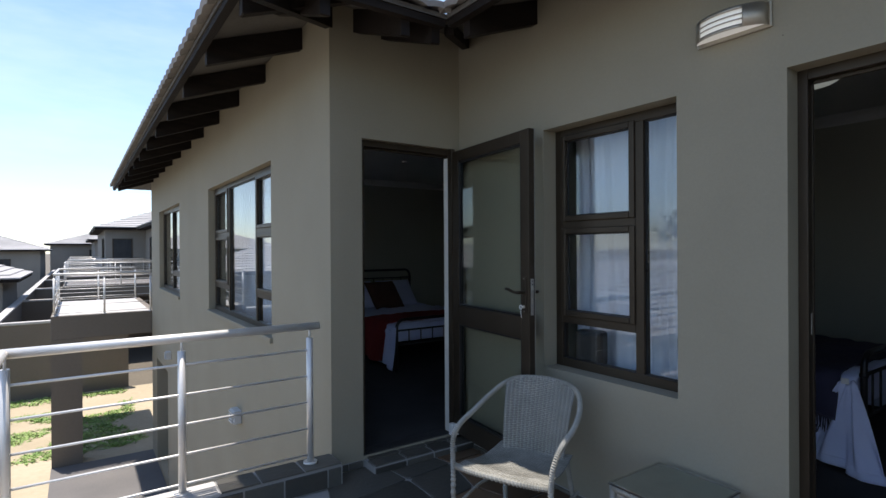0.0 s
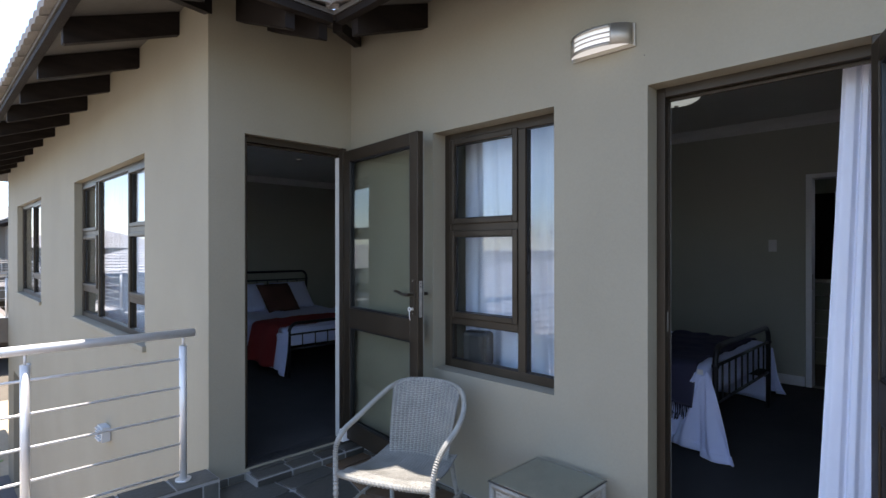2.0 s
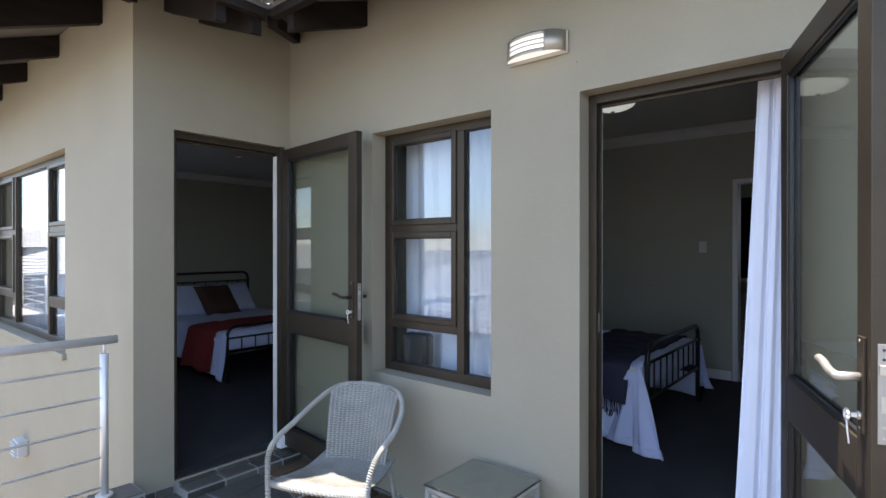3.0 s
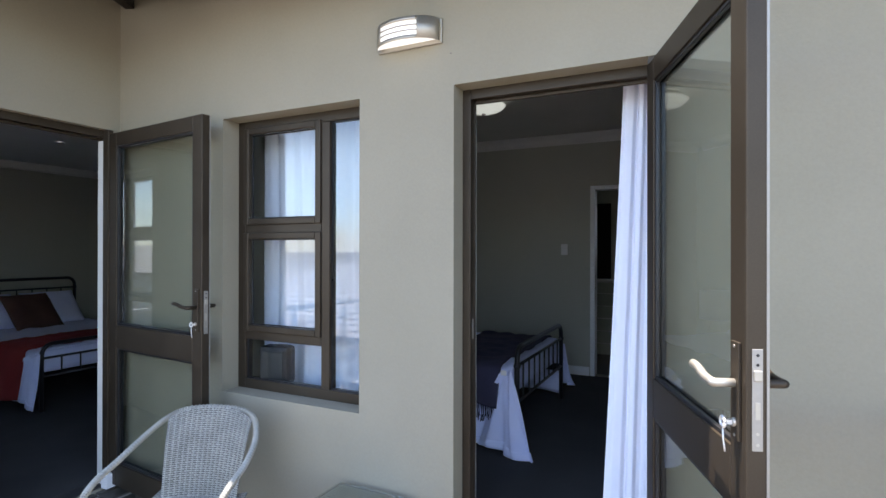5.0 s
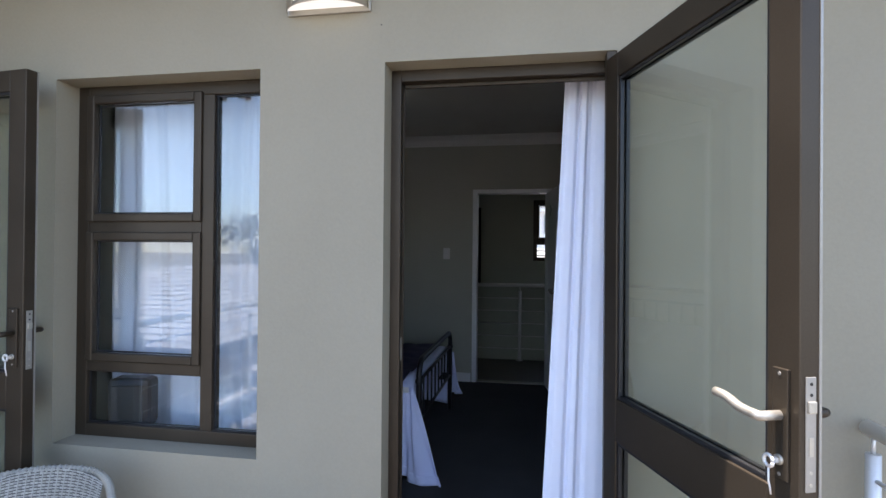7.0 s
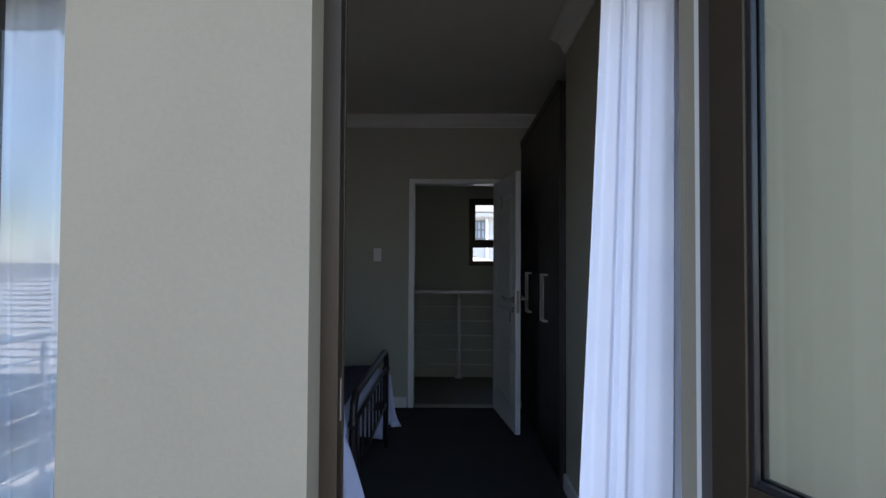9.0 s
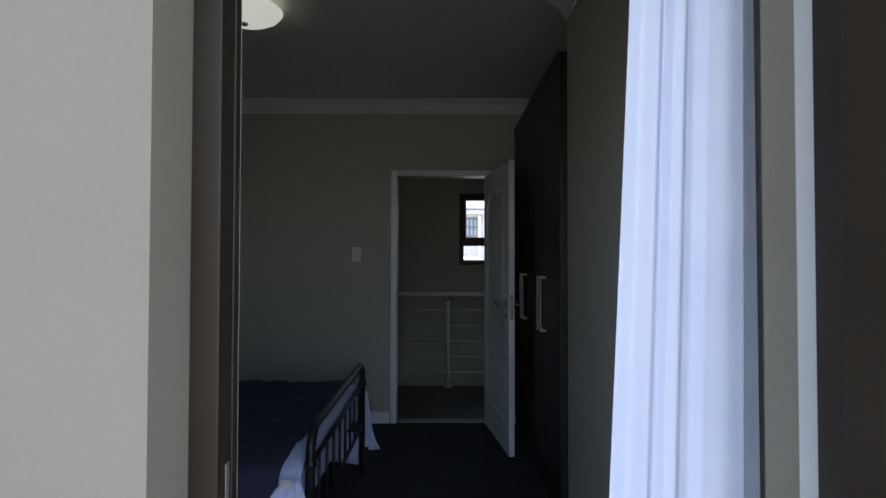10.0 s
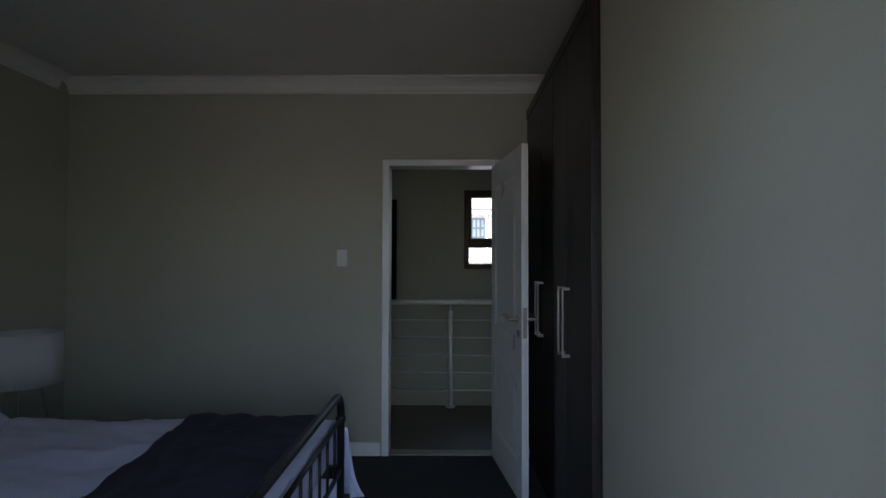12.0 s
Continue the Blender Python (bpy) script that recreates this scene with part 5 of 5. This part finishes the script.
house(-16.0, 60.0, -2.4, 70.0, 1.45, "two-storey taupe house beyond the garden walls", slope=0.34, windows=(("s", -5.0, -0.4, 1.0, 1.0, 2, 1),), group="opposite houses")
house(-2.2, 76.0, 8.0, 87.0, 2.15, "two-storey taupe house at the end of the lane", slope=0.30, windows=(("s", 2.0, 0.0, 0.8, 1.4, 1, 1),), group="opposite houses")
# neighbour seen through the stairwell window
e = house(19.0, -14.0, 30.0, 6.0, 2.95, "pale neighbouring house seen through the stairwell window", slope=0.3, windows=(("w", -0.25, 2.10, 0.50, 0.56, 4, 2), ("w", -6.0, 1.2, 1.5, 1.2, 4, 2)), group="neighbouring houses", over=0.3, render=PALE_RENDER, eave=PALE_RENDER, glass=PALE_GLASS, bar=GREY_FRAME)
bm = bmesh.new()
tube(bm, [(-5.6, 3.45, 0), (-5.6, 3.45, 6.3)], 0.05, 8)
part("downpipe", bm, WHITE_PAINT, e, "white downpipe")
house(11.9, -1.87, 18.0, 5.5, 0.75, "low pale roof below the stairwell window", slope=0.31, over=0.3)


# grass tufts in the garden below
rnd = random.Random(4)
bm = bmesh.new()
for k in range(3200):
    cx, cy = rnd.uniform(-4.0, 1.6), rnd.uniform(14.6, 20.7)
    if noise.noise((cx * 0.7, cy * 0.7, 3)) < 0.0:
        continue
    for j in range(7):
        a, h = rnd.uniform(0, 6.28), rnd.uniform(0.02, 0.06)
        x, y = cx + rnd.uniform(-0.12, 0.12), cy + rnd.uniform(-0.12, 0.12)
        dx, dy = 0.03 * math.cos(a), 0.03 * math.sin(a)
        v = [bm.verts.new(p) for p in ((x - dx, y - dy, GROUND + 0.01), (x + dx, y + dy, GROUND + 0.01), (x + rnd.uniform(-0.14, 0.14), y + rnd.uniform(-0.14, 0.14), GROUND + 0.01 + h))]
        bm.faces.new(v)
solid("grass", bm, GRASS, "patchy green grass tufts on the dry ground", "grass", "stuff")


def tree(x, y, h, seed):
    rnd = random.Random(seed)
    t = thing("tree", pose(x, y, GROUND), "distant dark green garden tree above the roofs", "tree", "distant trees")
    bm = bmesh.new()
    tube(bm, [(0, 0, 0), (0.1, 0.05, h * 0.3), (0.0, 0.2, h * 0.7)], 0.22, 8, r_end=0.08)
    tips = []
    for k in range(7):
        a = k * 0.9 + rnd.uniform(0, 0.4)
        tip = (math.cos(a) * h * 0.25, math.sin(a) * h * 0.25, h * rnd.uniform(0.55, 0.85))
        tube(bm, [(0.05, 0.1, h * rnd.uniform(0.3, 0.5)), (tip[0] * 0.5, tip[1] * 0.5, tip[2] * 0.85), tip], 0.07, 6, r_end=0.03)
        tips.append(tip)
    part("trunk", bm, BARK, t)
    bm = bmesh.new()
    tips.append((0, 0, h * 0.85))
    for k in range(1400):
        c = Vector(rnd.choice(tips)) + Vector((rnd.gauss(0, 1), rnd.gauss(0, 1), rnd.gauss(0, 0.7))) * h * 0.10
        q = Euler((rnd.uniform(0, 6), rnd.uniform(0, 6), rnd.uniform(0, 6))).to_matrix()
        s = rnd.uniform(0.1, 0.22)
        v = [bm.verts.new(c + q @ Vector(p) * s) for p in ((-1, 0, 0), (0, -0.45, 0.1), (1, 0, 0), (0, 0.45, 0.1))]
        bm.faces.new(v)
    part("crown", bm, LEAVES, t)


tree(-34, 22, 8.0, 1)
tree(-38, -3, 7.0, 2)
tree(-33, 9, 6.5, 3)

# ---- slate paving of the balcony, stone by stone ----
paving = solid("floor_balcony", boxes((0.06, -0.58, BAL - 0.03, WX, RY - 0.17, BAL - 0.008), (AX, RY - 0.17, BAL - 0.03, WX, RY, BAL - 0.008)), GROUT, "grouted slate crazy paving on the balcony", "floor")


def stone(pts, z0, z1, parent):
    c = Vector((sum(p[0] for p in pts) / len(pts), sum(p[1] for p in pts) / len(pts), 0))
    bm = bmesh.new()
    low = [bm.verts.new((p[0] - c.x, p[1] - c.y, z0)) for p in pts]
    mid = [bm.verts.new((p[0] - c.x, p[1] - c.y, z1 - 0.004)) for p in pts]
    top = [bm.verts.new(((p[0] - c.x) * 0.985, (p[1] - c.y) * 0.985, z1 + random.uniform(-0.002, 0.002))) for p in pts]
    n = len(pts)
    for i in range(n):
        j = (i + 1) % n
        bm.faces.new((low[i], low[j], mid[j], mid[i])), bm.faces.new((mid[i], mid[j], top[j], top[i]))
    bm.faces.new(top)
    ob = part("stone", bm, SLATE_RUST if parent is paving and random.random() < 0.5 else SLATE, parent)
    ob.location = c


NX, NY = 7, 11
grid = {}
rnd = random.Random(12)
X0, X1, YA, YB = 0.07, WX - 0.005, -0.57, RY - 0.01
for i in range(NX + 1):
    for j in range(NY + 1):
        jx = 0 if i in (0, NX) else rnd.uniform(-0.10, 0.10)
        jy = 0 if j in (0, NY) else rnd.uniform(-0.09, 0.09)
        grid[i, j] = Vector((X0 + (X1 - X0) * i / NX + jx, YA + (YB - YA) * j / NY + jy))
for i in range(NX):
    for j in range(NY):
        q = [grid[i, j], grid[i + 1, j], grid[i + 1, j + 1], grid[i, j + 1]]
        c = sum(q, Vector((0, 0))) / 4
        if c.y > RY - 0.30 and c.x < AX + 0.05:
            continue
        shr = []
        for p in q:
            d = c - p
            shr.append(p + d.normalized() * 0.010)
        pts = []
        for a, b in zip(shr, shr[1:] + shr[:1]):
            pts += [a.lerp(b, 0.05), a.lerp(b, 0.5) + Vector((rnd.uniform(-0.006, 0.006), rnd.uniform(-0.006, 0.006))), a.lerp(b, 0.95)]
        stone([(p.x, p.y) for p in pts], BAL - 0.01, BAL + 0.002, paving)

# slate step under the return door and slate skirting
step = solid("trim_slate_step", boxes((D1[0], RY - 0.17, BAL - 0.01, D1[1] + 0.06, RY + 0.06, F1 - 0.022)), GROUT, "grouted slate step before the second bedroom door", "step")
x = D1[0]
while x < D1[1] - 0.02:
    w = rnd.uniform(0.19, 0.27)
    x2 = min(x + w, D1[1] + 0.05)
    stone([(x + 0.01, RY - 0.165), (x2 - 0.01, RY - 0.165), (x2 - 0.012, RY - 0.06), (x + 0.008, RY - 0.055)], F1 - 0.03, F1 - 0.012, step)
    stone([(x + 0.03, RY - 0.04), (x2 + 0.012, RY - 0.045), (x2 + 0.01, RY + 0.05), (x + 0.03, RY + 0.05)], F1 - 0.03, F1 - 0.010, step)
    bm = boxes((x + 0.008, RY - 0.182, BAL + 0.004, x2 - 0.008, RY - 0.168, F1 - 0.03), bevel=0.003)
    part("stone", bm, SLATE, step)
    x = x2
skirt = solid("trim_slate_skirting", boxes((AX + 0.002, RY - 0.006, BAL, D1[0] - 0.004, RY - 0.001, F1 - 0.02), (WX - 0.006, 1.0, BAL, WX - 0.001, RY - 0.01, F1 - 0.04)), GROUT, "grouted slate skirting along the balcony walls", "skirting")
x = AX + 0.004
for w in (0.12, 0.11):
    part("stone", boxes((x, RY - 0.02, BAL + 0.004, x + w - 0.008, RY - 0.005, F1 - 0.022), bevel=0.003), SLATE, skirt)
    x += w
y = 1.0
while y < RY - 0.2:
    w = rnd.uniform(0.22, 0.34)
    part("stone", boxes((WX - 0.02, y, BAL + 0.004, WX - 0.005, min(y + w, RY - 0.02) - 0.01, F1 - 0.045), bevel=0.003), SLATE, skirt)
    y += w
# slate cladding on the inner face of the kerb
clad = solid("trim_kerb_cladding", boxes((0.06, RY - 0.176, BAL, AX, RY - 0.1705, -0.075)), GROUT, "slate cladding on the kerb", "cladding")
x = 0.07
while x < AX - 0.02:
    w = rnd.uniform(0.22, 0.36)
    part("stone", boxes((x, RY - 0.188, BAL + 0.004, min(x + w, AX) - 0.012, RY - 0.175, -0.08), bevel=0.003), SLATE, clad)
    x += w
cap = solid("trim_kerb_cap", boxes((1.004, RY - 0.165, -0.0635, AX - 0.004, RY + 0.012, -0.060)), GROUT, "slate cap on the kerb beside the wall", "kerb cap")
x = 1.004
for w in (0.23, 0.27, 0.245):
    stone([(x, RY - 0.178), (x + w - 0.009, RY - 0.178), (x + w - 0.011, RY + 0.016), (x + 0.004, RY + 0.016)], -0.062, -0.0545, cap)
    x += w
